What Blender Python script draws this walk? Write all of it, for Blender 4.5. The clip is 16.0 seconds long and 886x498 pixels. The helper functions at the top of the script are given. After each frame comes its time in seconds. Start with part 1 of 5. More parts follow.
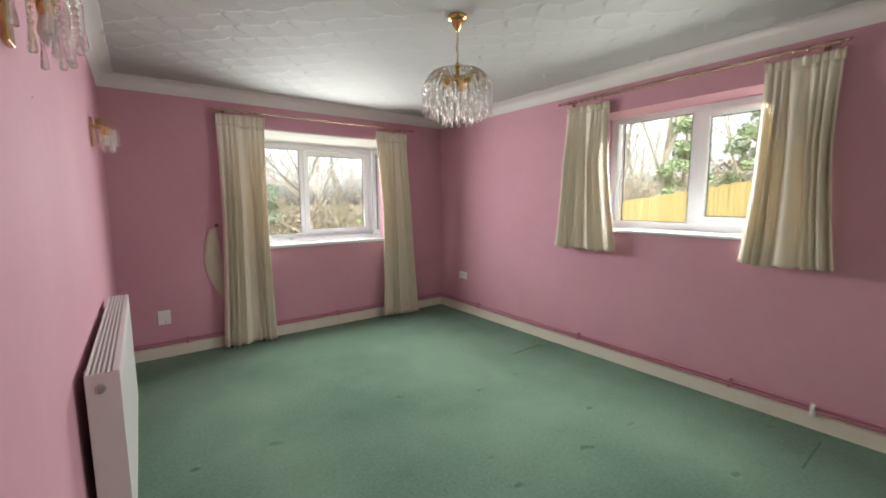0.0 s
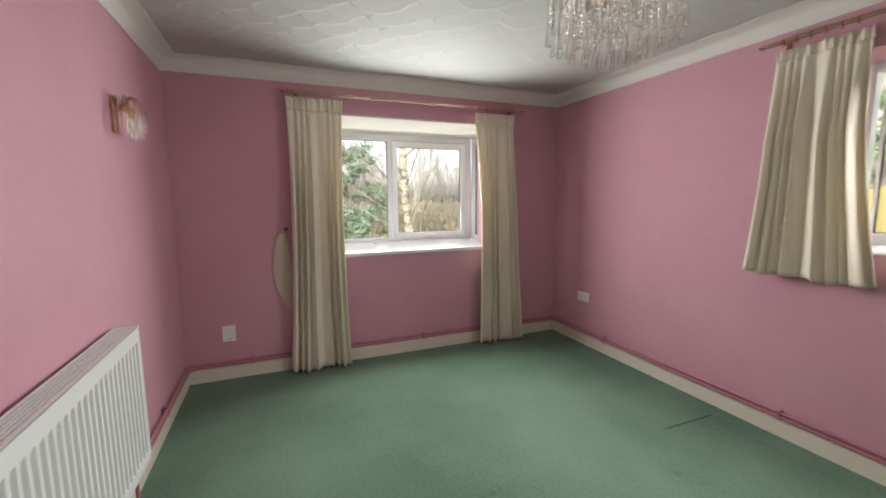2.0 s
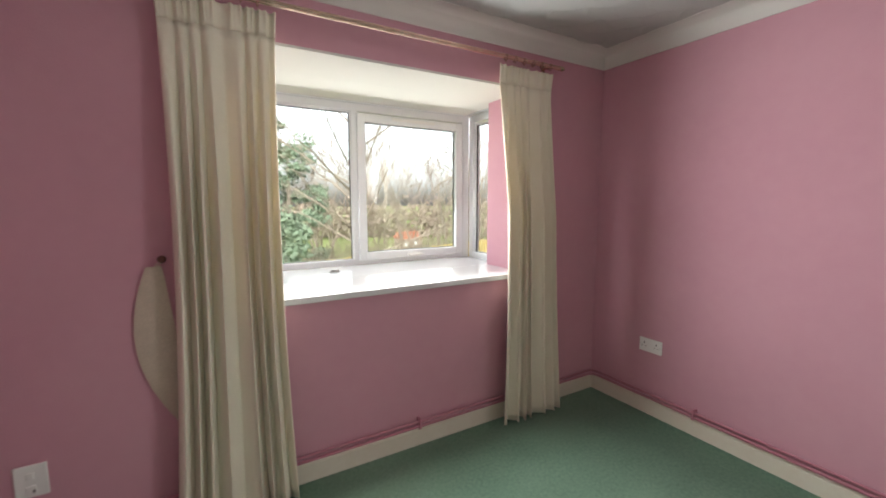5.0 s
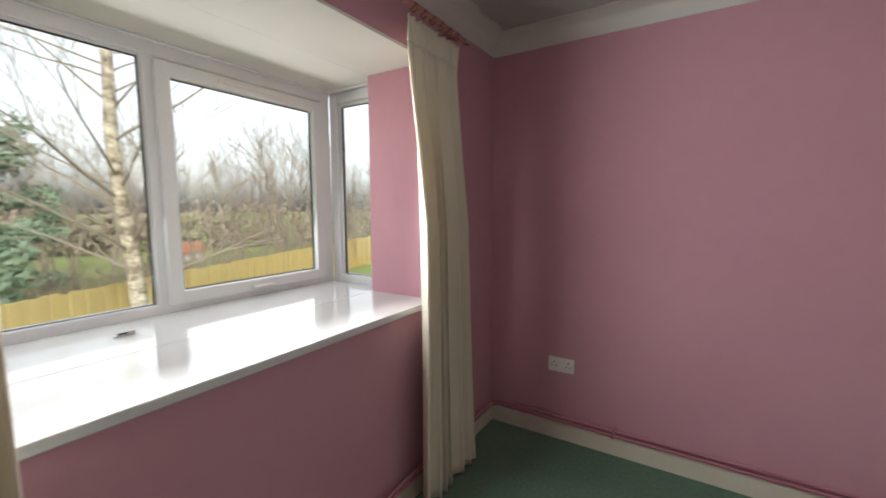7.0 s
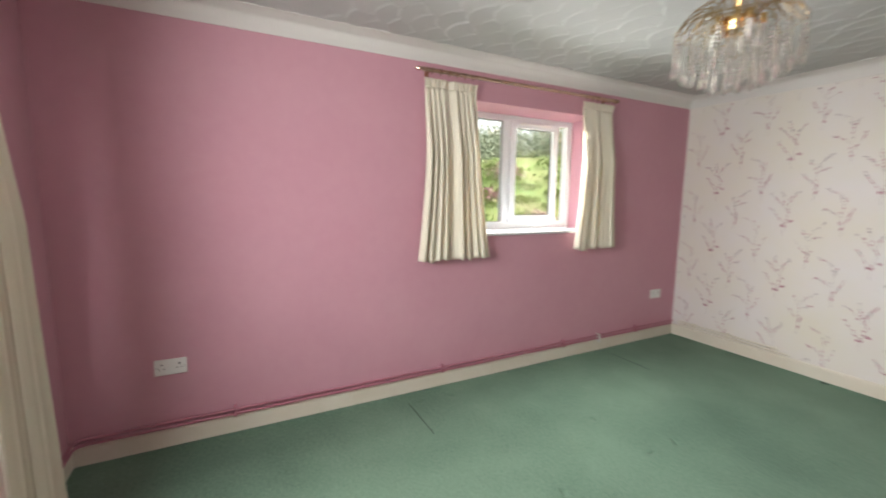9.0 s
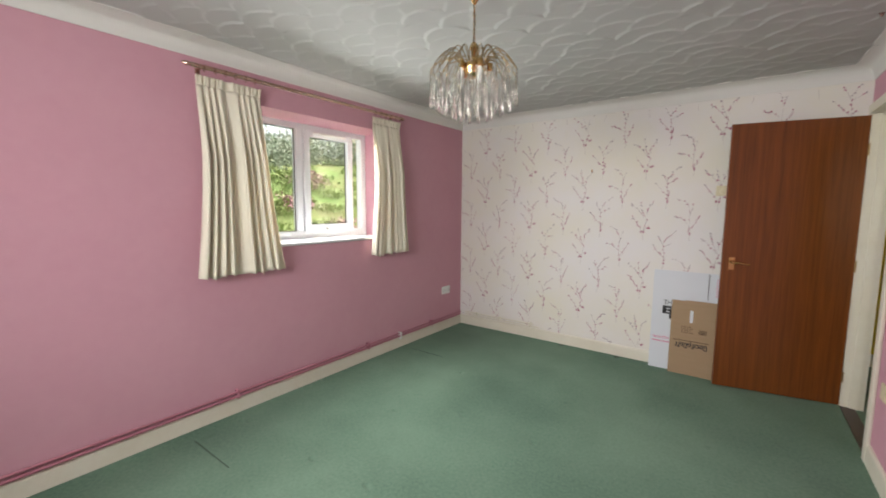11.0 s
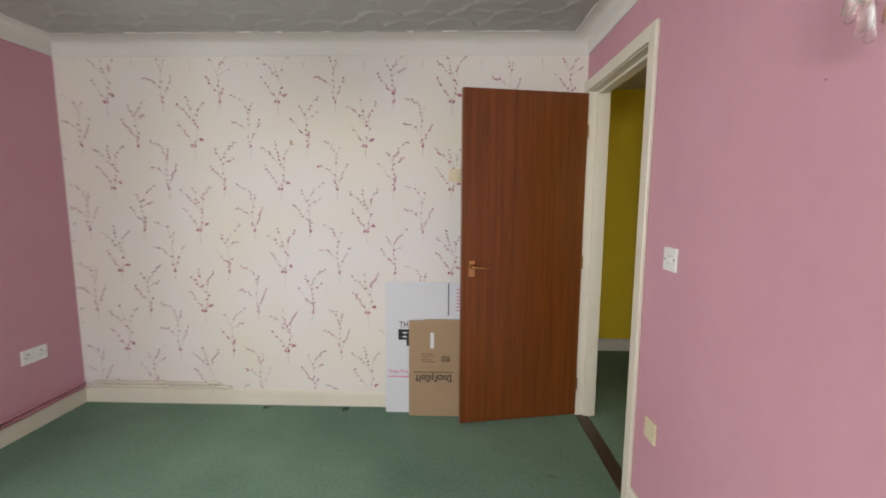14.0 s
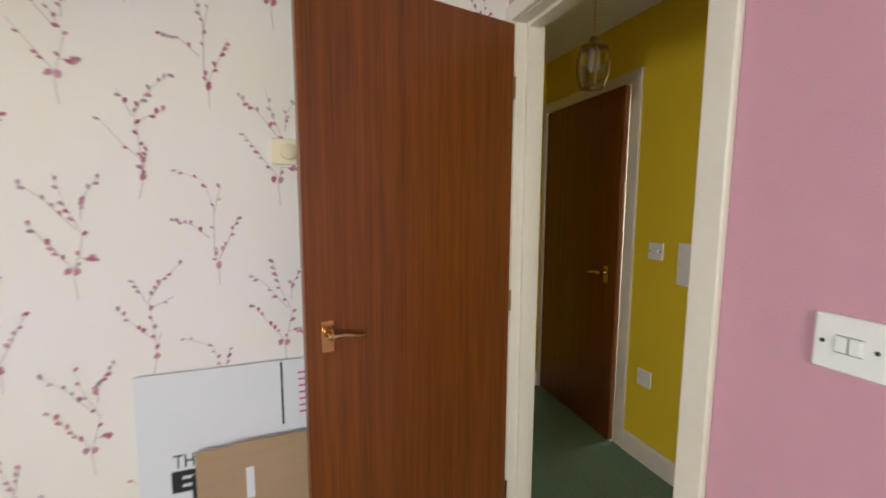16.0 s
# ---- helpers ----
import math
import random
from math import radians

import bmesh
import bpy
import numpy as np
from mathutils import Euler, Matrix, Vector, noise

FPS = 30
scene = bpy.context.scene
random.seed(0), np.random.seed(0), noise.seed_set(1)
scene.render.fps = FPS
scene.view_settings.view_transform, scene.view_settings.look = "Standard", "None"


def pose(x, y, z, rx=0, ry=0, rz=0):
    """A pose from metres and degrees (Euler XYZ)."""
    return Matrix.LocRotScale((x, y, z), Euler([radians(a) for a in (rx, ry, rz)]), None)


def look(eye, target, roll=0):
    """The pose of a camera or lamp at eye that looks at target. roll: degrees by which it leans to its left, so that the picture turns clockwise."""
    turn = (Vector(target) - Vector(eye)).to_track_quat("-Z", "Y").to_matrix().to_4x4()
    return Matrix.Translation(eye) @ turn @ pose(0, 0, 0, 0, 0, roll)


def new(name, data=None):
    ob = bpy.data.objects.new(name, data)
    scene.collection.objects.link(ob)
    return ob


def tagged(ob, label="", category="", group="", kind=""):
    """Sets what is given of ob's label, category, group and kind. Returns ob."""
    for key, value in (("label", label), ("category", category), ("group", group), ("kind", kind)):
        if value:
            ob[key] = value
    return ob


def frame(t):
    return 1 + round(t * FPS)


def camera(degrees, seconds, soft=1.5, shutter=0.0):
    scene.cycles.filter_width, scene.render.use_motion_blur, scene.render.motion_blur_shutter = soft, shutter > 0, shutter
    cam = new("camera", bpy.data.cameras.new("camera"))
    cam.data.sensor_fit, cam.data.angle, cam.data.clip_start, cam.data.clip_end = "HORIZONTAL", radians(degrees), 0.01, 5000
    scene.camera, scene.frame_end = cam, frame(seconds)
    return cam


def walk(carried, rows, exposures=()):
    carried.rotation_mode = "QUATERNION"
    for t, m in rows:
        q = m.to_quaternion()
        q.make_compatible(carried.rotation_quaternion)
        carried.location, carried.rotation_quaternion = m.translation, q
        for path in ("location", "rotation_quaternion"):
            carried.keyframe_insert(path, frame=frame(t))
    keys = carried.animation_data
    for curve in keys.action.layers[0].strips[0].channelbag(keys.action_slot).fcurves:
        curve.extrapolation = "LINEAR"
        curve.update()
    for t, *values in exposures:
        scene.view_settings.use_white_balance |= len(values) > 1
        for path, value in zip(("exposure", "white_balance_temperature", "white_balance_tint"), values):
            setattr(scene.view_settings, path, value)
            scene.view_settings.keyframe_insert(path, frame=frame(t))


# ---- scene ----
cam = camera(95.2, 16.0, soft=1.8, shutter=0.4)
PATH = [
    (0, (0.196, 0.586, 1.347), (1.383, 2.178, 1.108), -0.3),
    (0.5, (0.323, 0.755, 1.345), (1.386, 2.433, 1.109), -0.3),
    (1, (0.434, 0.975, 1.361), (1.368, 2.727, 1.124), -0.4),
    (1.5, (0.576, 1.193, 1.347), (1.411, 2.994, 1.108), -0.4),
    (2, (0.683, 1.388, 1.358), (1.43, 3.227, 1.111), -0.4),
    (2.5, (0.759, 1.647, 1.357), (1.445, 3.51, 1.119), -0.3),
    (3, (0.791, 1.871, 1.349), (1.441, 3.747, 1.111), -0.4),
    (5.5, (0.91, 3.062, 1.356), (2.065, 4.68, 1.133), -0.1),
    (6, (0.915, 3.288, 1.361), (2.23, 4.78, 1.147), -0.2),
    (6.5, (0.93, 3.473, 1.359), (2.411, 4.801, 1.147), -0.2),
    (7, (0.998, 3.661, 1.356), (2.681, 4.721, 1.15), -0.2),
    (7.5, (1.025, 3.817, 1.375), (2.895, 4.494, 1.164), -0.1),
    (8, (0.996, 3.911, 1.373), (2.982, 3.987, 1.144), -0.3),
    (8.5, (0.921, 3.913, 1.373), (2.852, 3.454, 1.127), 0.1),
    (9, (0.767, 3.945, 1.37), (2.528, 3.034, 1.112), 0.7),
    (9.5, (0.633, 4.007, 1.38), (2.218, 2.811, 1.14), 0.7),
    (12, (0.679, 3.63, 1.378), (1.55, 1.841, 1.171), 0.4),
    (12.5, (0.752, 3.391, 1.389), (1.394, 1.508, 1.186), 0.3),
    (13, (0.8, 3.125, 1.358), (1.2, 1.177, 1.151), 0.2),
    (13.5, (0.81, 2.847, 1.372), (1.007, 0.871, 1.134), 0.2),
    (14, (0.796, 2.543, 1.356), (0.845, 0.557, 1.124), 0.3),
    (14.5, (0.802, 2.266, 1.348), (0.699, 0.283, 1.113), 0.6),
    (15, (0.774, 1.953, 1.367), (0.521, -0.019, 1.144), 0.6),
    (15.5, (0.789, 1.659, 1.365), (0.32, -0.272, 1.137), 0.5),
    (16, (0.767, 1.398, 1.359), (0.078, -0.466, 1.134), 0.2),
]
EXPOSURES = [(0, 1.98), (1, 1.80), (2, 1.82), (3, 1.92), (5.5, 1.82), (6.5, 1.55), (7.0, 1.2), (7.5, 0.92), (8.0, 1.0), (8.5, 1.55), (9, 2.15), (12.5, 1.95), (14.5, 2.22), (16, 2.3)]
walk(cam, [(t, look(eye, target, roll)) for t, eye, target, roll in PATH], EXPOSURES)

# ---- world and sun: bright overcast sky ----
world = bpy.data.worlds.new("overcast_sky")
scene.world = world
world.use_nodes = True
wn, wl = world.node_tree.nodes, world.node_tree.links
sky = wn.new("ShaderNodeTexSky")
sky.sky_type = "NISHITA"
sky.sun_disc = False
sky.sun_elevation, sky.sun_rotation = radians(44), radians(215)
sky.air_density, sky.dust_density = 1.0, 4.0
grey = wn.new("ShaderNodeHueSaturation")
grey.inputs["Saturation"].default_value = 0.22
wl.new(sky.outputs["Color"], grey.inputs["Color"])
wl.new(grey.outputs["Color"], wn["Background"].inputs["Color"])
SKY_STRENGTH = 0.15
wn["Background"].inputs["Strength"].default_value = SKY_STRENGTH
sun = new("sun", bpy.data.lights.new("sun", "SUN"))
sun.data.energy, sun.data.angle, sun.data.color = 1.0, radians(40), (1.0, 0.97, 0.92)
sun.matrix_world = look((-11.5, -16.4, 19.3), (0, 0, 0))



def window_light(name, m, sx, sy, watts, spread=180):
    """An area lamp in a seen window or an added opening, standing for skylight through it."""
    la = bpy.data.lights.new(name, "AREA")
    la.shape, la.size, la.size_y, la.energy, la.color = "RECTANGLE", sx, sy, watts, (1.0, 1.0, 0.985)
    la.spread = radians(spread)
    ob = new(name, la)
    ob.matrix_world = m
    return ob


window_light("bay_skylight", look((1.785, 5.47, 1.48), (1.785, 0.0, 0.20)), 1.62, 0.94, 3.2)
window_light("bay_opening_skylight", look((1.785, 4.86, 1.60), (1.785, 0.0, 0.55)), 1.05, 0.56, 11.5, 158)
window_light("east_skylight", look((3.35, 1.90, 1.58), (0.0, 1.90, -0.15)), 1.00, 0.74, 8.2, 160)
# stands for the brightness in the door gap; lamp and opening are added
window_light("next_room_fill_light", look((-2.19, -0.1, 1.4), (0.0, -0.2, 1.0)), 1.6, 1.4, 20)
# fill lamp added to brighten the hall, in an invented opening out of view
window_light("hall_fill_light", look((-0.51, 2.25, 1.45), (-0.51, 0.0, 0.9)), 0.6, 1.0, 1.0)

# ---- materials ----


def material(name, base=(0.5, 0.5, 0.5), rough=0.6, metal=0.0, var=0.0, vscale=3.0, fine=0.0, fscale=60.0,
             bump=0.0, bscale=200.0, second=None, stretch=(1, 1, 1), per_object=0.0, per_island=0.0, spec=0.5, sheen=0.0, coat=0.0):
    """Principled surface with a coarse stain noise, a fine grain noise and a bump."""
    m = bpy.data.materials.new(name)
    m.use_nodes = True
    nt = m.node_tree
    n, l = nt.nodes, nt.links
    p = n["Principled BSDF"]
    p.inputs["Roughness"].default_value = rough
    p.inputs["Metallic"].default_value = metal
    p.inputs["Specular IOR Level"].default_value = spec
    p.inputs["Sheen Weight"].default_value = sheen
    p.inputs["Coat Weight"].default_value = coat
    geo = n.new("ShaderNodeNewGeometry")
    mp = n.new("ShaderNodeMapping")
    mp.inputs["Scale"].default_value = stretch
    l.new(geo.outputs["Position"], mp.inputs["Vector"])
    second = second or tuple(c * 0.6 for c in base)
    mix = n.new("ShaderNodeMix")
    mix.data_type = "RGBA"
    mix.inputs["A"].default_value = (*base, 1)
    mix.inputs["B"].default_value = (*second, 1)
    last = None

    def add(socket, gain):
        nonlocal last
        mul = n.new("ShaderNodeMath")
        mul.operation = "MULTIPLY"
        l.new(socket, mul.inputs[0])
        mul.inputs[1].default_value = gain
        if last is None:
            last = mul.outputs[0]
        else:
            s = n.new("ShaderNodeMath")
            s.operation = "ADD"
            l.new(last, s.inputs[0])
            l.new(mul.outputs[0], s.inputs[1])
            last = s.outputs[0]
    for gain, scale in ((var, vscale), (fine, fscale)):
        if gain:
            t = n.new("ShaderNodeTexNoise")
            t.inputs["Scale"].default_value = scale
            t.inputs["Detail"].default_value = 5
            l.new(mp.outputs[0], t.inputs["Vector"])
            r = n.new("ShaderNodeMapRange")
            r.inputs["From Min"].default_value, r.inputs["From Max"].default_value = 0.35, 0.7
            l.new(t.outputs["Fac"], r.inputs["Value"])
            add(r.outputs[0], gain)
    if per_object:
        add(n.new("ShaderNodeObjectInfo").outputs["Random"], per_object)
    if per_island:
        add(geo.outputs["Random Per Island"], per_island)
    if last is not None:
        l.new(last, mix.inputs["Factor"])
    else:
        mix.inputs["Factor"].default_value = 0
    l.new(mix.outputs["Result"], p.inputs["Base Color"])
    if bump:
        t = n.new("ShaderNodeTexNoise")
        t.inputs["Scale"].default_value = bscale
        t.inputs["Detail"].default_value = 3
        l.new(mp.outputs[0], t.inputs["Vector"])
        b = n.new("ShaderNodeBump")
        b.inputs["Strength"].default_value = bump
        b.inputs["Distance"].default_value = 0.004
        l.new(t.outputs["Fac"], b.inputs["Height"])
        l.new(b.outputs["Normal"], p.inputs["Normal"])
    return m


PINK = material("pink_emulsion", (0.60, 0.330, 0.395), 0.75, var=0.35, vscale=1.4, fine=0.12, fscale=18, second=(0.50, 0.240, 0.305), bump=0.25, bscale=260, spec=0.3)
PIPE_PINK = material("pink_gloss", (0.46, 0.185, 0.24), 0.35, var=0.3, vscale=9, second=(0.38, 0.14, 0.19))
PAPER = material("wallpaper_ground", (0.765, 0.735, 0.735), 0.75, var=0.75, vscale=1.5, fine=0.15, fscale=30, second=(0.76, 0.72, 0.60), bump=0.2, bscale=320, spec=0.3)
PRINT_STEM = material("wallpaper_stem_ink", (0.47, 0.40, 0.41), 0.7, var=0.6, vscale=6, second=(0.62, 0.55, 0.53), spec=0.2)
PRINT_LEAF = material("wallpaper_leaf_ink", (0.36, 0.10, 0.165), 0.7, second=(0.54, 0.29, 0.35), per_island=0.9, spec=0.2)
PRINT_PALE = material("wallpaper_pale_leaf_ink", (0.28, 0.20, 0.23), 0.7, second=(0.52, 0.45, 0.46), per_island=0.9, spec=0.2)
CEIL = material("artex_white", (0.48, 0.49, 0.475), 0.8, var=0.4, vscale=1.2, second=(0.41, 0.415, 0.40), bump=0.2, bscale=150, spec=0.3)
COVE = material("coving_white", (0.70, 0.69, 0.66), 0.7, var=0.3, vscale=2.0, second=(0.66, 0.64, 0.60), bump=0.1, bscale=120, spec=0.3)
CREAM = material("cream_gloss", (0.74, 0.70, 0.60), 0.35, var=0.4, vscale=5, fine=0.2, fscale=40, second=(0.66, 0.60, 0.48), bump=0.05, bscale=60)
CARPET = material("green_carpet", (0.190, 0.298, 0.216), 0.95, var=0.8, vscale=1.1, fine=0.4, fscale=60, second=(0.098, 0.172, 0.122), bump=0.8, bscale=420, spec=0.1, sheen=0.06)
GROOVE = material("carpet_gap", (0.035, 0.062, 0.046), 1.0)
PVC = material("white_upvc", (0.79, 0.82, 0.84), 0.25, var=0.2, vscale=6, second=(0.74, 0.75, 0.76))
GASKET = material("black_gasket", (0.02, 0.02, 0.022), 0.6)
SILL = material("white_gloss_sill", (0.70, 0.71, 0.715), 0.12, var=0.35, vscale=4, second=(0.62, 0.63, 0.635), bump=0.04, bscale=25, coat=0.4)
RADW = material("radiator_enamel", (0.78, 0.79, 0.77), 0.3, var=0.2, vscale=5, second=(0.72, 0.72, 0.69))
# dark tone that puts the shadow inside the radiator into the fins' colour
GRILLE = material("grille_shadow", (0.25, 0.23, 0.22), 0.6)
WHITE_PLASTIC = material("white_plastic", (0.80, 0.80, 0.78), 0.3, var=0.2, vscale=20, second=(0.72, 0.71, 0.67))
OLD_PLASTIC = material("aged_cream_plastic", (0.70, 0.62, 0.42), 0.4, var=0.3, vscale=20, second=(0.62, 0.52, 0.34))
DARK = material("dark_slot", (0.02, 0.02, 0.02), 0.6)
BRASS = material("polished_brass", (0.70, 0.47, 0.20), 0.22, 1.0, var=0.4, vscale=30, second=(0.45, 0.27, 0.10))
DULLBRASS = material("dull_brass_wire", (0.40, 0.29, 0.15), 0.35, 1.0, var=0.4, vscale=30, second=(0.26, 0.17, 0.08))
ROSEBRASS = material("aged_rose_brass", (0.62, 0.45, 0.37), 0.25, 1.0, var=0.5, vscale=14, second=(0.42, 0.24, 0.16))
STEEL = material("grey_steel", (0.5, 0.5, 0.5), 0.35, 1.0)
BROWN_KNOB = material("dark_wood_knob", (0.11, 0.035, 0.02), 0.35, var=0.4, vscale=40)
THRESH = material("dark_threshold", (0.055, 0.035, 0.025), 0.45, var=0.5, vscale=12, stretch=(1, 1, 1))
CARD_BROWN = material("brown_cardboard", (0.37, 0.255, 0.155), 0.85, var=0.3, vscale=8, fine=0.2, fscale=90, second=(0.31, 0.21, 0.12), stretch=(1, 1, 8))
CARD_WHITE = material("white_cardboard", (0.66, 0.68, 0.72), 0.7, var=0.2, vscale=6, second=(0.60, 0.62, 0.66))
INK = material("black_ink", (0.015, 0.015, 0.018), 0.7)
INK_BROWN = material("faded_brown_ink", (0.10, 0.06, 0.032), 0.8)
INK_PINK = material("magenta_ink", (0.65, 0.05, 0.22), 0.7)
YELLOW = material("yellow_emulsion", (0.74, 0.56, 0.03), 0.75, var=0.3, vscale=2, second=(0.54, 0.38, 0.015), bump=0.2, bscale=260, spec=0.3)
BULB = material("frosted_bulb", (0.8, 0.8, 0.76), 0.4)
TIE = material("cream_tieback", (0.62, 0.55, 0.44), 0.85, var=0.2, vscale=12, fine=0.3, fscale=160, bump=0.3, bscale=500)


def wood_material():
    """Red-brown sapele veneer with upright ribbon grain."""
    m = material("sapele_veneer", (0.220, 0.063, 0.011), 0.33, var=0.45, vscale=1.0, fine=0.45, fscale=4.0,
                 second=(0.095, 0.024, 0.005), stretch=(42, 42, 0.8), bump=0.06, bscale=12, spec=0.5)
    return m


WOOD = wood_material()


def glass_material():
    """Thin pane: clear, with a Fresnel reflection."""
    m = bpy.data.materials.new("window_glass")
    m.use_nodes = True
    n, l = m.node_tree.nodes, m.node_tree.links
    n.clear()
    out, mix = n.new("ShaderNodeOutputMaterial"), n.new("ShaderNodeMixShader")
    face, tr, gl = n.new("ShaderNodeLayerWeight"), n.new("ShaderNodeBsdfTransparent"), n.new("ShaderNodeBsdfGlossy")
    face.inputs["Blend"].default_value = 0.5
    curve, ramp = n.new("ShaderNodeMath"), n.new("ShaderNodeMath")
    curve.operation, curve.inputs[1].default_value = "POWER", 5.0
    ramp.operation, ramp.inputs[1].default_value, ramp.inputs[2].default_value = "MULTIPLY_ADD", 0.5, 0.025
    l.new(face.outputs["Facing"], curve.inputs[0])
    l.new(curve.outputs[0], ramp.inputs[0])
    tr.inputs["Color"].default_value = (0.95, 0.97, 0.96, 1)
    gl.inputs["Roughness"].default_value = 0.02
    l.new(ramp.outputs[0], mix.inputs[0])
    l.new(tr.outputs[0], mix.inputs[1])
    l.new(gl.outputs[0], mix.inputs[2])
    l.new(mix.outputs[0], out.inputs[0])
    return m


GLASS = glass_material()


def crystal_material():
    """Clear moulded glass: mostly see-through, with refracting, glossy edges."""
    m = bpy.data.materials.new("cut_glass")
    m.use_nodes = True
    n, l = m.node_tree.nodes, m.node_tree.links
    p, out = n["Principled BSDF"], n["Material Output"]
    p.inputs["Transmission Weight"].default_value = 1.0
    p.inputs["Roughness"].default_value = 0.08
    p.inputs["IOR"].default_value = 1.45
    p.inputs["Base Color"].default_value = (0.90, 0.90, 0.87, 1)
    tr, mix = n.new("ShaderNodeBsdfTransparent"), n.new("ShaderNodeMixShader")
    tr.inputs["Color"].default_value = (0.93, 0.93, 0.91, 1)
    mix.inputs[0].default_value = 0.30
    l.new(p.outputs[0], mix.inputs[1])
    l.new(tr.outputs[0], mix.inputs[2])
    l.new(mix.outputs[0], out.inputs[0])
    return m


CRYSTAL = crystal_material()


def cloth_material():
    """Cream lined curtain cloth that lets a little daylight through."""
    m = material("cream_curtain_cloth", (0.88, 0.83, 0.70), 0.9, var=0.25, vscale=5, fine=0.3, fscale=130,
                 second=(0.81, 0.745, 0.60), bump=0.35, bscale=420, spec=0.15, sheen=0.2)
    n, l = m.node_tree.nodes, m.node_tree.links
    p, out = n["Principled BSDF"], n["Material Output"]
    mix, tr = n.new("ShaderNodeMixShader"), n.new("ShaderNodeBsdfTranslucent")
    tr.inputs["Color"].default_value = (0.82, 0.70, 0.47, 1)
    mix.inputs[0].default_value = 0.13
    l.new(p.outputs[0], mix.inputs[1])
    l.new(tr.outputs[0], mix.inputs[2])
    l.new(mix.outputs[0], out.inputs[0])
    return m


CLOTH = cloth_material()
GRASS = material("lawn_grass", (0.155, 0.245, 0.070), 0.95, var=0.8, vscale=0.8, fine=0.5, fscale=9, second=(0.20, 0.19, 0.085), bump=0.6, bscale=30, spec=0.1)
FENCE = material("pale_fence_board", (0.46, 0.35, 0.15), 0.85, var=0.3, vscale=2, fine=0.3, fscale=10, second=(0.36, 0.27, 0.11), stretch=(3, 3, 0.4), per_object=0.3, spec=0.2)
BARK_BIRCH = material("birch_bark", (0.62, 0.54, 0.42), 0.8, var=0.8, vscale=4.5, fine=0.5, fscale=14, second=(0.13, 0.10, 0.07), stretch=(1, 1, 1.5), bump=0.4, bscale=30, spec=0.2)
BARK = material("grey_bark", (0.27, 0.225, 0.18), 0.9, var=0.5, vscale=2, second=(0.17, 0.14, 0.11), spec=0.1)
NEEDLE = material("dark_green_needles", (0.12, 0.17, 0.11), 0.85, per_island=0.9, second=(0.21, 0.26, 0.18), spec=0.15)
LEAFG = material("bright_green_leaves", (0.19, 0.26, 0.08), 0.7, per_island=0.9, second=(0.29, 0.31, 0.13), spec=0.2)
HEATHER = material("heather_twigs", (0.36, 0.22, 0.22), 0.9, per_island=0.9, second=(0.33, 0.27, 0.18), spec=0.1)
PINKBLOOM = material("pink_blossom", (0.52, 0.22, 0.32), 0.8, per_island=0.9, second=(0.26, 0.20, 0.14), spec=0.1)
SCRUB = material("winter_scrub", (0.27, 0.20, 0.16), 0.95, per_island=0.9, second=(0.20, 0.18, 0.13), spec=0.05)
# next four: east-side plants, with bright haze mixed into their base colours
HAZEGREEN = material("haze_paled_foliage", (0.22, 0.30, 0.16), 0.8, per_island=0.9, second=(0.34, 0.38, 0.22), spec=0.1)
HAZESCRUB = material("haze_paled_twigs", (0.46, 0.38, 0.28), 0.95, per_island=0.9, second=(0.36, 0.34, 0.22), spec=0.05)
HEDGE = material("haze_greyed_hedge", (0.18, 0.22, 0.15), 0.85, per_island=0.9, second=(0.29, 0.30, 0.22), spec=0.1)
HAZEBARK = material("haze_paled_bark", (0.46, 0.40, 0.33), 0.9, var=0.5, vscale=2, second=(0.36, 0.31, 0.25), spec=0.1)
STONE = material("pale_stone", (0.38, 0.35, 0.30), 0.85, var=0.5, vscale=6, second=(0.24, 0.22, 0.18), bump=0.6, bscale=20, spec=0.2)
ROOF_TILE = material("red_roof_tile", (0.32, 0.12, 0.07), 0.85, var=0.5, vscale=2, spec=0.1)
BRICK = material("render_wall", (0.33, 0.27, 0.22), 0.9, var=0.4, vscale=1.5, spec=0.1)

# ---- mesh helpers ----


def finish(bm, name, mat, smooth=False):
    me = bpy.data.meshes.new(name)
    bmesh.ops.recalc_face_normals(bm, faces=bm.faces)
    if smooth:
        for fc in bm.faces:
            fc.smooth = True
    bm.to_mesh(me)
    bm.free()
    me.materials.append(mat)
    if smooth:
        me.set_sharp_from_angle(angle=radians(40))
    return me


def part(name, bm, mat, parent=None, label="", smooth=False):
    """Links a bmesh as one mesh object, under a thing or a part when one is given."""
    ob = new(name, finish(bm, name, mat, smooth))
    if parent is not None:
        ob.parent = parent
    if label:
        tagged(ob, label)
    return ob


def thing(name, m, label, category, group="", kind=""):
    e = new(name)
    e.empty_display_size = 0.05
    e.matrix_world = m
    return tagged(e, label, category, group, kind)


def box(bm, x0, x1, y0, y1, z0, z1, bevel=0.0, seg=2):
    r = bmesh.ops.create_cube(bm, size=1.0, matrix=Matrix.Translation(((x0 + x1) / 2, (y0 + y1) / 2, (z0 + z1) / 2)) @ Matrix.Diagonal((x1 - x0, y1 - y0, z1 - z0, 1)))
    if bevel:
        es = list({e for v in r["verts"] for e in v.link_edges})
        bmesh.ops.bevel(bm, geom=es, offset=bevel, segments=seg, affect="EDGES", profile=0.5)
    return bm


def boxed(*a, **k):
    return box(bmesh.new(), *a, **k)


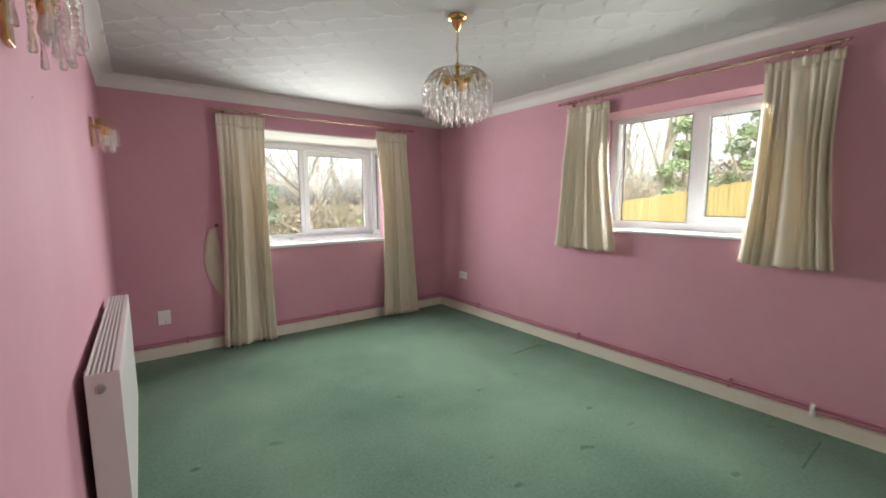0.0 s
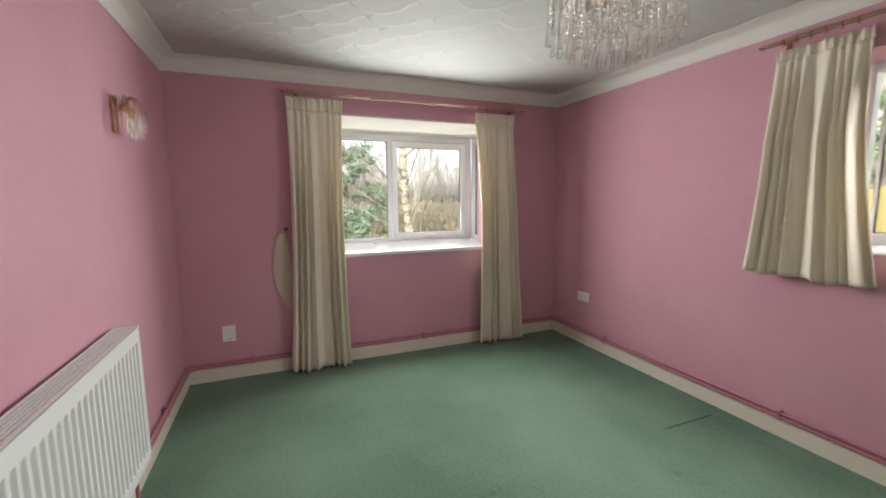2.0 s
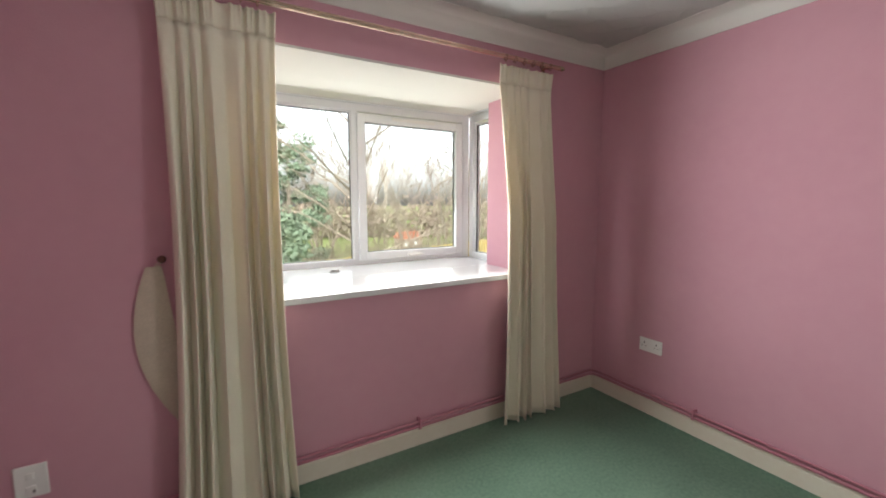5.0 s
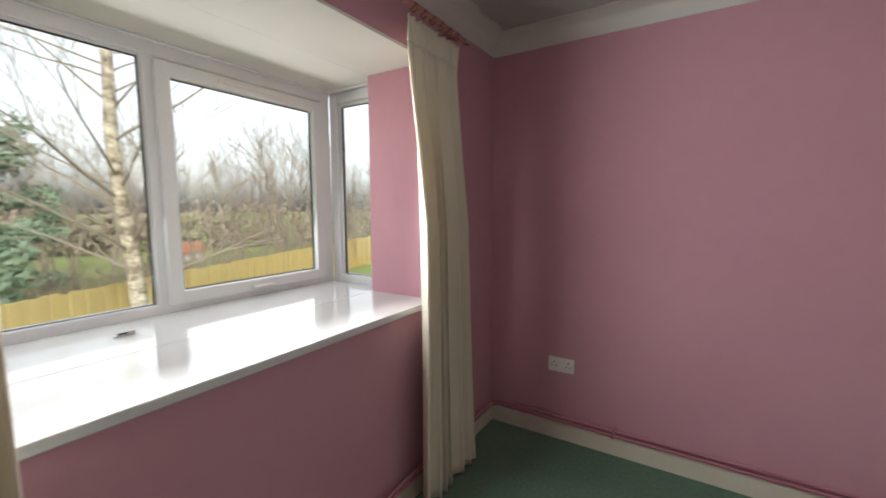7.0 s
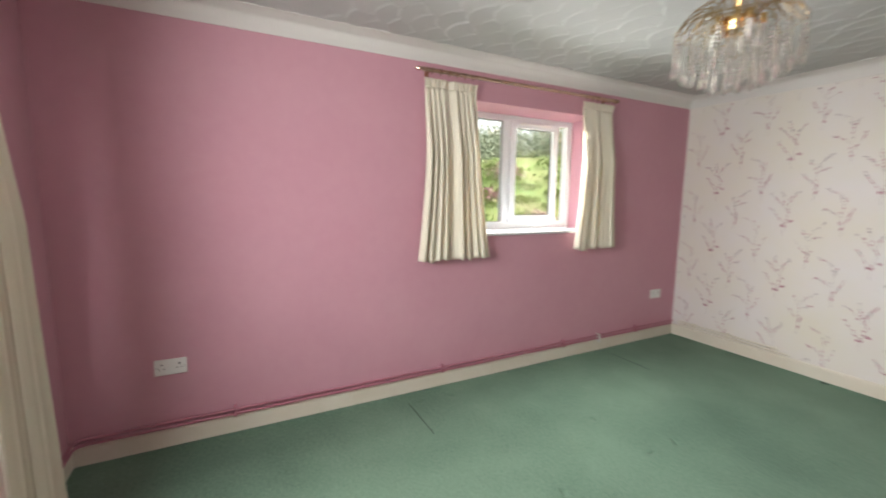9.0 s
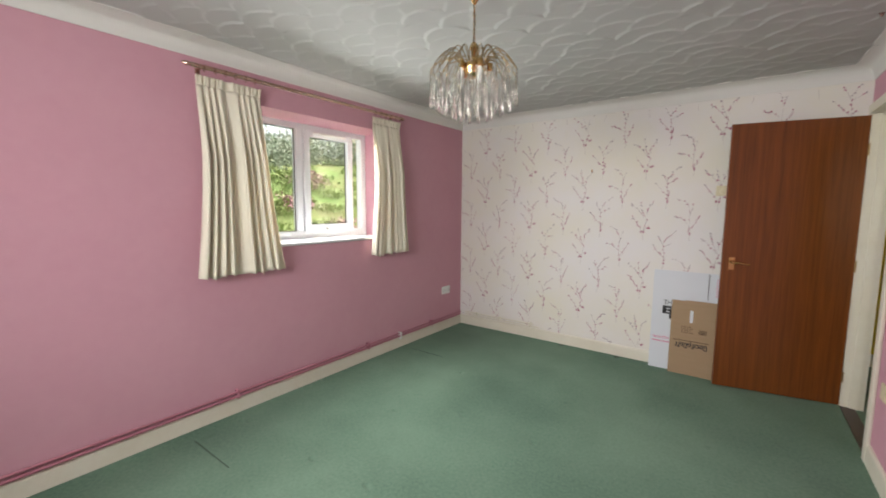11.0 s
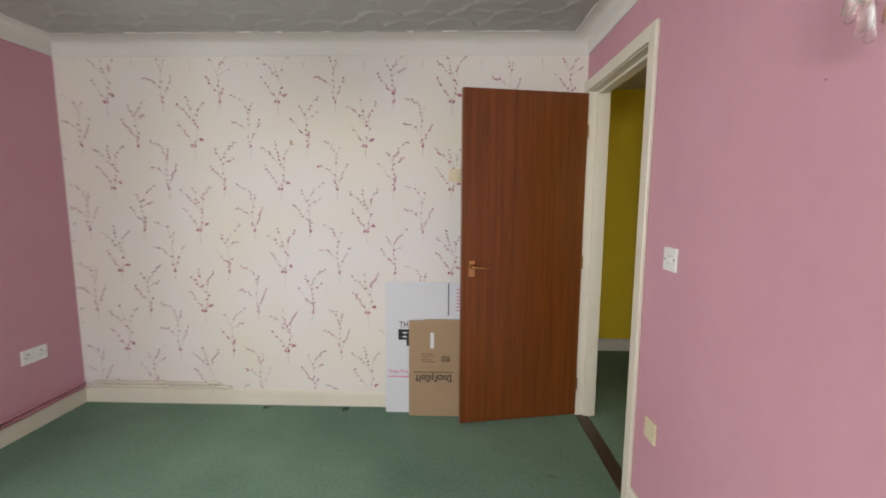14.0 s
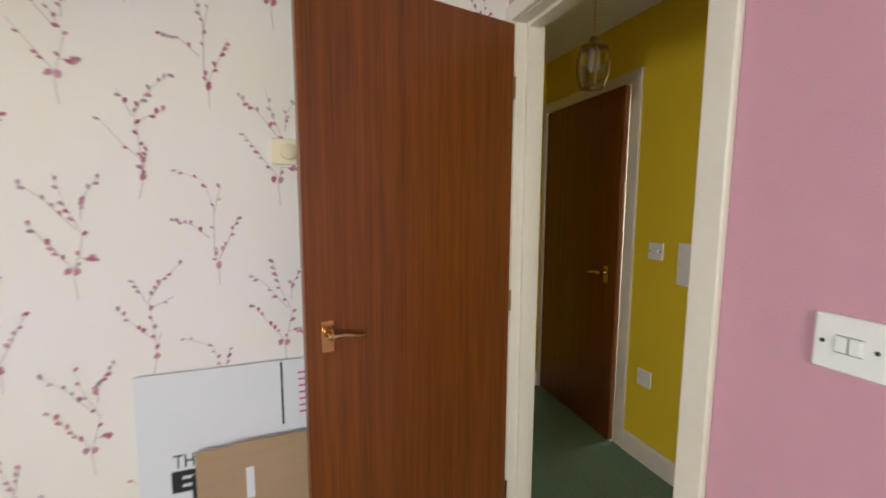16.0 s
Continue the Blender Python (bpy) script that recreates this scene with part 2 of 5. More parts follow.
def lathe(profile, seg=20, m=None):
    """A turned solid: profile of (radius, z) pairs about the z axis."""
    bm = bmesh.new()
    rings = []
    for r, z in profile:
        rings.append([bm.verts.new((max(r, 1e-4) * math.cos(2 * math.pi * i / seg), max(r, 1e-4) * math.sin(2 * math.pi * i / seg), z)) for i in range(seg)])
    for a, b in zip(rings, rings[1:]):
        for i in range(seg):
            bm.faces.new((a[i], a[(i + 1) % seg], b[(i + 1) % seg], b[i]))
    bm.faces.new(rings[0])
    bm.faces.new(rings[-1])
    if m is not None:
        bm.transform(m)
    return bm


def tube(bm, pts, radii, seg=8, closed=False):
    """Sweeps a ring along points; radii is one number or one for each point."""
    pts = [Vector(p) for p in pts]
    if not hasattr(radii, "__len__"):
        radii = [radii] * len(pts)
    rings, side = [], None
    for i, p in enumerate(pts):
        if closed:
            d = pts[(i + 1) % len(pts)] - pts[i - 1]
        else:
            d = pts[min(i + 1, len(pts) - 1)] - pts[max(i - 1, 0)]
        d.normalize()
        if side is None:
            side = d.orthogonal().normalized()
        side = (side - d * side.dot(d))
        side = side.normalized() if side.length > 1e-6 else d.orthogonal().normalized()
        up = d.cross(side)
        rings.append([bm.verts.new(p + radii[i] * (math.cos(2 * math.pi * k / seg) * side + math.sin(2 * math.pi * k / seg) * up)) for k in range(seg)])
    pairs = list(zip(rings, rings[1:])) + ([(rings[-1], rings[0])] if closed else [])
    for a, b in pairs:
        for k in range(seg):
            bm.faces.new((a[k], a[(k + 1) % seg], b[(k + 1) % seg], b[k]))
    if not closed:
        bm.faces.new(rings[0])
        bm.faces.new(rings[-1])
    return bm


def structure(name, bm, mat, label, category, smooth=False):
    return tagged(part(name, bm, mat, None, "", smooth), label, category, kind="structure")


# ---- room: inner faces ----
W, E, S, N = 0.0, 3.257, 0.010, 4.725
CEIL_Z, COVE_Z = 2.322, 2.225
BAY_W, BAY_E, BAY_Y, BAY_TOP, BAY_SILL = 0.985, 2.580, 5.100, 2.012, 0.918
FRONT_Y, SIDE_W, SIDE_E = 5.540, 0.865, 2.705
EW0, EW1, EW_SILL, EW_TOP = 1.215, 2.610, 1.108, 2.032
DOOR_Y0, DOOR_Y1, DOOR_TOP = 0.068, 0.805, 1.998

bm = boxed(W - 0.1, BAY_W, N, BAY_Y, -0.05, 2.45)
box(bm, BAY_E, E + 0.36, N, BAY_Y, -0.05, 2.45)
box(bm, BAY_W, BAY_E, N, BAY_Y, -0.05, BAY_SILL - 0.032)
box(bm, BAY_W, BAY_E, N, BAY_Y, BAY_TOP + 0.012, 2.45)
structure("wall_north", bm, PINK, "pink painted wall with a deep bay window opening", "wall")
bm = boxed(E, E + 0.36, S - 0.1, EW0, -0.05, 2.45)
box(bm, E, E + 0.36, EW1, N, -0.05, 2.45)
box(bm, E, E + 0.36, EW0, EW1, -0.05, EW_SILL - 0.024)
box(bm, E, E + 0.36, EW0, EW1, EW_TOP, 2.45)
structure("wall_east", bm, PINK, "pink painted wall with a two-light window", "wall")
bm = boxed(W - 0.1, W, DOOR_Y1 + 0.030, N, -0.05, 2.45)
box(bm, W - 0.1, W, S - 0.1, DOOR_Y0 - 0.030, -0.05, 2.45)
box(bm, W - 0.1, W, DOOR_Y0 - 0.030, DOOR_Y1 + 0.030, DOOR_TOP + 0.030, 2.45)
structure("wall_west", bm, PINK, "pink painted wall with a doorway", "wall")
wall_s = structure("wall_south", boxed(W, E, S - 0.1, S, -0.05, 2.45), PAPER, "pale wallpapered wall with pink sprig print", "wall")


def carpet():
    """Carpet sheet with furniture dents pressed into the pile."""
    nx, ny = 400, 580
    xs, ys = np.linspace(W, E, nx), np.linspace(S, N, ny)
    gx, gy = np.meshgrid(xs, ys)
    rng = np.random.default_rng(3)
    z = 0.0012 * np.sin(gx * 2.1 + 1.0) * np.sin(gy * 1.7)
    for cx in (0.31, 0.69, 1.54, 2.04, 2.44, 3.10):
        for cy in (0.62, 1.21, 1.78, 2.01, 2.65, 2.87):
            if rng.random() < 0.55:
                px, py = cx + rng.uniform(-0.05, 0.05), cy + rng.uniform(-0.05, 0.05)
                a = rng.uniform(0.5, 1.5)
                z -= 0.006 * np.exp(-(((gx - px) / (0.022 * a)) ** 2 + ((gy - py) / (0.017 / a)) ** 2) ** 2)
    for px, py in ((2.44, 2.01), (2.04, 1.78), (2.44, 1.20), (2.44, 2.66), (2.04, 2.63), (1.54, 1.79), (0.69, 2.85), (0.31, 2.86), (1.53, 2.89), (3.09, 2.66), (3.10, 1.23)):
        z -= 0.009 * np.exp(-(((gx - px) / 0.024) ** 2 + ((gy - py) / 0.015) ** 2) ** 2)
        z += 0.004 * np.exp(-(((gx - px - 0.03) / 0.020) ** 2 + ((gy - py - 0.012) / 0.016) ** 2))
    edge = np.minimum(np.minimum(E - gx, N - gy), gy - S)
    z += 0.012 * np.exp(-(edge / 0.05) ** 2)
    me = bpy.data.meshes.new("floor")
    verts = np.stack([gx, gy, z], -1).reshape(-1, 3)
    i = np.arange(nx * ny).reshape(ny, nx)
    quads = np.stack([i[:-1, :-1], i[:-1, 1:], i[1:, 1:], i[1:, :-1]], -1).reshape(-1, 4)
    me.from_pydata(verts.tolist(), [], quads.tolist())
    me.shade_smooth()
    me.materials.append(CARPET)
    return tagged(new("floor", me), "worn green fitted carpet with furniture dents", "carpet", kind="structure")


floor = carpet()
bm = boxed(2.73, 3.13, 2.968, 2.972, -0.002, 0.0019)
part("carpet_cut", bm, GROOVE, floor, "dark slit of a cut floor hatch")
part("carpet_cut", boxed(2.77, 3.13, 1.018, 1.022, -0.002, 0.0028), GROOVE, floor, "dark slit of a cut floor hatch")
structure("subfloor", boxed(-2.2, E + 0.36, -1.3, 5.6, -0.12, -0.03), material("floor_slab", (0.3, 0.28, 0.25), 0.9), "concrete slab beneath the carpets", "floor")


def ceiling():
    """Artex ceiling: rows of overlapping combed fans, in relief."""
    step = 0.0085
    nx, ny = int((E - W) / step), int((N - S) / step)
    xs, ys = np.linspace(W + 0.06, E - 0.06, nx), np.linspace(S + 0.06, N - 0.06, ny)
    gx, gy = np.meshgrid(xs, ys)
    px, py, rad = 0.235, 0.115, 0.150
    rng = np.random.default_rng(5)
    h = np.zeros_like(gx)
    done = np.zeros(gx.shape, bool)
    rows = range(-1, int(5.0 / py) + 2)
    for r in rows:
        cy = r * py
        for c in range(-1, int(3.4 / px) + 2):
            cx = (c + 0.5 * (r % 2)) * px + rng.uniform(-0.032, 0.032)
            jy = cy + rng.uniform(-0.020, 0.020)
            tilt = rng.uniform(0.5, 1.3)
            d = np.hypot(gx - cx, gy - jy)
            ang = np.arctan2(gy - jy, gx - cx)
            inside = (d < rad) & ~done & (gy > jy - 0.02)
            comb = np.sin(ang * 40 + c) * 0.4 * np.clip(d / rad, 0, 1)
            val = tilt * (0.0066 * (d / rad) ** 1.25 + 0.0020 * comb)
            h = np.where(inside, val, h)
            done |= inside
    me = bpy.data.meshes.new("ceiling")
    verts = np.stack([gx, gy, CEIL_Z - h], -1).reshape(-1, 3)
    i = np.arange(nx * ny).reshape(ny, nx)
    quads = np.stack([i[:-1, :-1], i[1:, :-1], i[1:, 1:], i[:-1, 1:]], -1).reshape(-1, 4)
    me.from_pydata(verts.tolist(), [], quads.tolist())
    me.shade_smooth()
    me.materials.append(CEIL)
    return tagged(new("ceiling", me), "white textured plaster ceiling with fan pattern", "ceiling", kind="structure")


ceiling()
structure("roof_slab", boxed(-2.2, E + 0.36, -1.4, 5.10, 2.45, 2.60), COVE, "plain slab above the rooms", "roof")


def coving():
    """Concave plaster cove round the room, mitred at the corners."""
    bm = bmesh.new()
    d = CEIL_Z - COVE_Z
    prof = [(0.0, COVE_Z), (0.006, COVE_Z)]
    for k in range(9):
        a = math.pi / 2 * k / 8
        prof.append((0.008 + (d - 0.016) * (1 - math.cos(a)), COVE_Z + 0.008 + (d - 0.016) * math.sin(a)))
    prof += [(d, CEIL_Z - 0.008), (d + 0.012, CEIL_Z - 0.007), (d + 0.014, CEIL_Z + 0.01), (0, CEIL_Z + 0.01)]
    corners = [(W, S, 1, 1), (E, S, -1, 1), (E, N, -1, -1), (W, N, 1, -1)]
    rings = [[bm.verts.new((cx + sx * o, cy + sy * o, z)) for o, z in prof] for cx, cy, sx, sy in corners]
    for a, b in zip(rings, rings[1:] + rings[:1]):
        for k in range(len(prof) - 1):
            bm.faces.new((a[k], a[k + 1], b[k + 1], b[k]))
    return bm


structure("coving", coving(), COVE, "white concave plaster coving round the ceiling", "coving", smooth=True)


def skirting_run(bm, x0, y0, x1, y1, inx, iny, h=0.112, t=0.016):
    """A skirting length along a wall, thick towards (inx, iny), with a rounded top."""
    prof = [(0, -0.02), (t, -0.02), (t, h - 0.018), (t - 0.003, h - 0.006), (t - 0.009, h), (0, h)]
    a = [bm.verts.new((x0 + inx * o, y0 + iny * o, z)) for o, z in prof]
    b = [bm.verts.new((x1 + inx * o, y1 + iny * o, z)) for o, z in prof]
    for k in range(len(prof)):
        j = (k + 1) % len(prof)
        bm.faces.new((a[k], a[j], b[j], b[k]))
    bm.faces.new(a)
    bm.faces.new(b)


for nm, a in (("baseboard_south", (W, S, E, S, 0, 1)), ("baseboard_east", (E, S + 0.016, E, N - 0.016, -1, 0)),
              ("baseboard_north", (W, N, E, N, 0, -1)), ("baseboard_west", (W, 0.874, W, N - 0.016, 1, 0))):
    bm = bmesh.new()
    skirting_run(bm, *a)
    structure(nm, bm, CREAM, "cream gloss skirting board above green carpet", "skirting")

# ---- wallpaper sprigs ----
SPRIGS = {
    "A": ([[(0.005, -0.07), (0, 0), (0.03, 0.115), (-0.007, 0.20), (-0.027, 0.29)], [(0.027, 0.16), (0.03, 0.215), (0.075, 0.275)],
           [(0.015, 0.13), (-0.05, 0.215), (-0.10, 0.255)], [(0, 0.02), (-0.04, 0.075), (-0.09, 0.145)], [(0.01, 0.05), (0.05, 0.05)]], 0.95),
    "B": ([[(-0.012, -0.05), (0, 0), (0, 0.07), (-0.01, 0.19), (0.03, 0.255), (0.08, 0.30)], [(0, 0.06), (-0.04, 0.10), (-0.09, 0.165)],
           [(-0.015, 0.18), (-0.045, 0.25)], [(-0.005, 0.165), (0.06, 0.20)], [(0, 0.03), (0.015, 0.085)]], 0.9),
    "C": ([[(0.0, -0.05), (0, 0), (-0.01, 0.06), (-0.005, 0.20), (-0.03, 0.28), (-0.10, 0.31)], [(-0.02, 0.10), (-0.07, 0.145), (-0.115, 0.155)],
           [(0.0, 0.03), (0.03, 0.09), (0.06, 0.16)], [(-0.005, 0.18), (0.015, 0.26)]], 0.85),
}


def sprig_print():
    """All sprigs of the wallpaper: thin stems and small leaves of ink on the paper."""
    stems, leaves, pale = bmesh.new(), bmesh.new(), bmesh.new()
    rnd = random.Random(11)
    y = S + 0.0012

    def stroke(p, q, w0, w1, bx, bz):
        d = Vector((q[0] - p[0], q[1] - p[1]))
        if d.length < 1e-5:
            return
        nrm = Vector((-d.y, d.x)).normalized()
        v = []
        for (pt, w, s) in ((p, w0, 1), (p, w0, -1), (q, w1, -1), (q, w1, 1)):
            v.append(stems.verts.new((bx - pt[0] - s * w * nrm.x, y, bz + pt[1] + s * w * nrm.y)))
        stems.faces.new(v)

    def leaf(u, v, ang, ln, wd, bx, bz, ink):
        vs = []
        lift = y + 0.0005 + 0.0012 * rnd.random()
        for k in range(8):
            a = 2 * math.pi * k / 8
            lu, lv = ln * math.cos(a), wd * math.sin(a) * (1.0 + 0.4 * math.cos(a))
            px, pz = u + lu * math.cos(ang) - lv * math.sin(ang), v + lu * math.sin(ang) + lv * math.cos(ang)
            x, z = bx - px, bz + pz
            if z > COVE_Z - 0.002 or x < W + 0.004 or x > E - 0.004 or z < 0.115:
                return
            vs.append(ink.verts.new((x, lift, z)))
        ink.faces.new(vs)
    for row in range(-1, 10):
        bz = 1.945 + 0.2630 - 0.2630 * row
        off = 0.0 if row % 2 else -0.5335
        for col in range(-2, 12):
            bx = 2.942 + 1.067 + off - col * 0.3557
            kind = "ACB"[col % 3]
            lines, size = SPRIGS[kind]
            if not -0.15 < bx < E + 0.15:
                continue
            grow = rnd.uniform(0.94, 1.04)
            for li, ln in enumerate(lines):
                pts = [Vector((a * grow, b * grow)) for a, b in ln]
                dense = []
                for a, b in zip(pts, pts[1:]):
                    for k in range(4):
                        dense.append(a.lerp(b, k / 4))
                dense.append(pts[-1])
                for k, (a, b) in enumerate(zip(dense, dense[1:])):
                    za, xa = bz + max(a.y, b.y), bx - a.x
                    if za > COVE_Z - 0.004 or min(bz + a.y, bz + b.y) < 0.116 or not W + 0.005 < xa < E - 0.005 or not W + 0.005 < bx - b.x < E - 0.005:
                        continue
                    w = 0.0013 * (1 - 0.5 * k / len(dense))
                    stroke(a, b, w, w * 0.9, bx, bz)
                start = 5 if li == 0 else 2
                for k in range(start, len(dense)):
                    if rnd.random() < 0.28:
                        continue
                    a = dense[k]
                    d = dense[k] - dense[k - 1]
                    ang = math.atan2(d.y, d.x) + rnd.choice((-0.7, 0.7)) + rnd.uniform(-0.3, 0.3)
                    ln2 = rnd.uniform(0.0064, 0.0108) * size
                    ink = pale if rnd.random() < max(0.05, min(0.9, (a.y - 0.14) / 0.16 + (0.35 if abs(a.x) > 0.07 else 0.0))) else leaves
                    leaf(a.x + 0.006 * math.cos(ang), a.y + 0.006 * math.sin(ang), ang, ln2, ln2 * 0.55, bx, bz, ink)
            for hu, hv in (((-0.012, 0.012), (0.008, 0.010), (0.045, 0.048)) if kind == "A" else ((0.0, 0.01),)):
                leaf(hu, hv, 1.2 + rnd.uniform(-0.5, 0.5), 0.0120 * size, 0.0082 * size, bx, bz, leaves)
    part("sprig_leaves", pale, PRINT_PALE, wall_s, "faded grey leaves printed on the paper")
    part("sprig_stems", stems, PRINT_STEM, wall_s, "fine grey stems printed on the paper")
    part("sprig_leaves", leaves, PRINT_LEAF, wall_s, "rose and mauve printed leaves")


sprig_print()

# ---- windows ----


def pvc_window(name, m, width, height, panes, label, frame_w=0.062, mullions=()):
    """White plastic window. Local x runs along it, z up from its foot, the room lies at -y.
    panes: (x0, x1, z0, z1, opens) of the visible glass."""
    win = thing(name, m, label, "window", kind="structure")
    d = 0.062
    bm = boxed(0, frame_w, 0, d, 0, height, 0.006)
    box(bm, width - frame_w, width, 0, d, 0, height, 0.006)
    box(bm, frame_w - 0.002, width - frame_w + 0.002, 0.001, d - 0.001, 0, frame_w, 0.006)
    box(bm, frame_w - 0.002, width - frame_w + 0.002, 0.001, d - 0.001, height - frame_w * 0.9, height, 0.006)
    for a, b in mullions:
        box(bm, a, b, 0.002, d - 0.002, frame_w - 0.004, height - frame_w * 0.9 + 0.004, 0.005)
    part("window_frame", bm, PVC, win, smooth=False)
    for x0, x1, z0, z1, opens in panes:
        y = -0.016 if opens else 0.012
        w = 0.058 if opens else 0.018
        bm = bmesh.new()
        dd = 0.05 if opens else 0.02
        box(bm, x0 - w, x0, y, y + dd, z0 - w, z1 + w, 0.005)
        box(bm, x1, x1 + w, y, y + dd, z0 - w, z1 + w, 0.005)
        box(bm, x0 - 0.002, x1 + 0.002, y + 0.001, y + dd - 0.001, z0 - w, z0, 0.005)
        box(bm, x0 - 0.002, x1 + 0.002, y + 0.001, y + dd - 0.001, z1, z1 + w, 0.005)
        sash = part("sash" if opens else "glazing_bead", bm, PVC, win)
        g = 0.0045
        gy = y + dd - 0.014
        bm = boxed(x0, x0 + g, gy - 0.004, gy + 0.006, z0, z1)
        box(bm, x1 - g, x1, gy - 0.004, gy + 0.006, z0, z1)
        box(bm, x0 + g, x1 - g, gy - 0.004, gy + 0.006, z0, z0 + g)
        box(bm, x0 + g, x1 - g, gy - 0.004, gy + 0.006, z1 - g, z1)
        part("gasket", bm, GASKET, sash)
        part("pane", boxed(x0 + 0.001, x1 - 0.001, gy, gy + 0.004, z0 + 0.001, z1 - 0.001), GLASS, sash)
        if opens:
            xm = (x0 + x1) / 2
            bm = boxed(xm - 0.055, xm + 0.045, y - 0.014, y, z0 - 0.045, z0 - 0.023, 0.004)
            box(bm, xm - 0.055, xm - 0.015, y - 0.030, y - 0.012, z0 - 0.042, z0 - 0.026, 0.005)
            box(bm, xm - 0.050, xm + 0.055, y - 0.034, y - 0.020, z0 - 0.041, z0 - 0.027, 0.005)
            part("window_handle", bm, WHITE_PLASTIC, sash, "white lever window handle")
            bm = boxed(xm - 0.17, xm + 0.17, y - 0.012, y, z1 + 0.022, z1 + 0.044, 0.005)
            box(bm, xm - 0.15, xm + 0.15, y - 0.018, y - 0.010, z1 + 0.036, z1 + 0.042)
            part("trickle_vent", bm, WHITE_PLASTIC, sash, "white slotted trickle vent")
    return win


h = BAY_TOP - BAY_SILL
pvc_window("window_1", pose(SIDE_W, FRONT_Y - 0.02, BAY_SILL - 0.02), SIDE_E - SIDE_W, h + 0.02,
           [(0.115, 0.885, 0.060, 1.046, False), (0.988, 1.710, 0.105, 0.990, True)],
           "white plastic bay window with fixed and opening lights", mullions=((0.893, 0.940),))
pvc_window("window_2", pose(SIDE_E + 0.0, FRONT_Y - 0.021, BAY_SILL - 0.019, 0, 0, -90), FRONT_Y - 0.02 - BAY_Y + 0.06, h + 0.018,
           [(0.085, 0.41, 0.060, 1.030, False)], "narrow white side light of the bay window")
pvc_window("window_3", pose(SIDE_W - 0.0, BAY_Y - 0.06, BAY_SILL - 0.019, 0, 0, 90), FRONT_Y - 0.021 - BAY_Y + 0.06, h + 0.018,
           [(0.085, 0.41, 0.060, 1.030, False)], "narrow white side light of the bay window")
eh = EW_TOP - EW_SILL
pvc_window("window_4", pose(3.550, EW1, EW_SILL - 0.005, 0, 0, -90), EW1 - EW0, eh + 0.012,
           [(0.113, 0.644, 0.062, 0.880, False), (0.770, 1.165, 0.114, 0.832, True)],
           "white plastic two-light window in a pink reveal", mullions=((0.652, 0.708),))

# sills and bay lining
bm = boxed(SIDE_W + 0.03, SIDE_E - 0.03, BAY_Y - 0.002, FRONT_Y, BAY_SILL - 0.028, BAY_SILL, 0.0)
structure("window_sill_bay_back", bm, SILL, "glossy white sill board inside the bay", "window sill")
structure("window_sill_bay", boxed(BAY_W - 0.0, BAY_E + 0.0, N - 0.022, BAY_Y - 0.004, BAY_SILL - 0.030, BAY_SILL + 0.0005, 0.004), SILL, "glossy white deep window sill of the bay", "window sill")
structure("window_sill_east", boxed(E - 0.028, 3.555, EW0 + 0.001, EW1 - 0.001, EW_SILL - 0.022, EW_SILL, 0.005), SILL, "white gloss window sill below the window", "window sill")
bm = boxed(BAY_W, BAY_E, N + 0.002, BAY_Y, BAY_TOP, BAY_TOP + 0.014)
box(bm, SIDE_W - 0.03, SIDE_E + 0.03, BAY_Y + 0.001, FRONT_Y + 0.05, BAY_TOP, BAY_TOP + 0.016)
structure("bay_soffit", bm, COVE, "white panelled soffit of the bay", "ceiling")
bm = boxed(SIDE_W + 0.07, SIDE_E - 0.07, FRONT_Y - 0.048, FRONT_Y - 0.026, BAY_TOP - 0.009, BAY_TOP - 0.001, 0.003)
box(bm, SIDE_E - 0.048, SIDE_E - 0.03, BAY_Y, FRONT_Y - 0.05, BAY_TOP - 0.009, BAY_TOP - 0.001, 0.003)
structure("trim_bay", bm, PVC, "thin white bead along the bay soffit", "trim")
bm = boxed(SIDE_W - 0.05, SIDE_E + 0.05, FRONT_Y + 0.001, FRONT_Y + 0.07, -0.8, BAY_SILL - 0.03)
box(bm, SIDE_W - 0.05, SIDE_W + 0.02, BAY_Y + 0.001, FRONT_Y, -0.8, BAY_SILL - 0.03)
box(bm, SIDE_E - 0.02, SIDE_E + 0.05, BAY_Y + 0.001, FRONT_Y, -0.8, BAY_SILL - 0.03)
box(bm, SIDE_W - 0.12, SIDE_E + 0.12, BAY_Y + 0.001, FRONT_Y + 0.14, BAY_TOP + 0.03, BAY_TOP + 0.16)
structure("bay_outer_wall", bm, BRICK, "plain outer shell of the bay", "wall")

# ---- curtains and poles ----


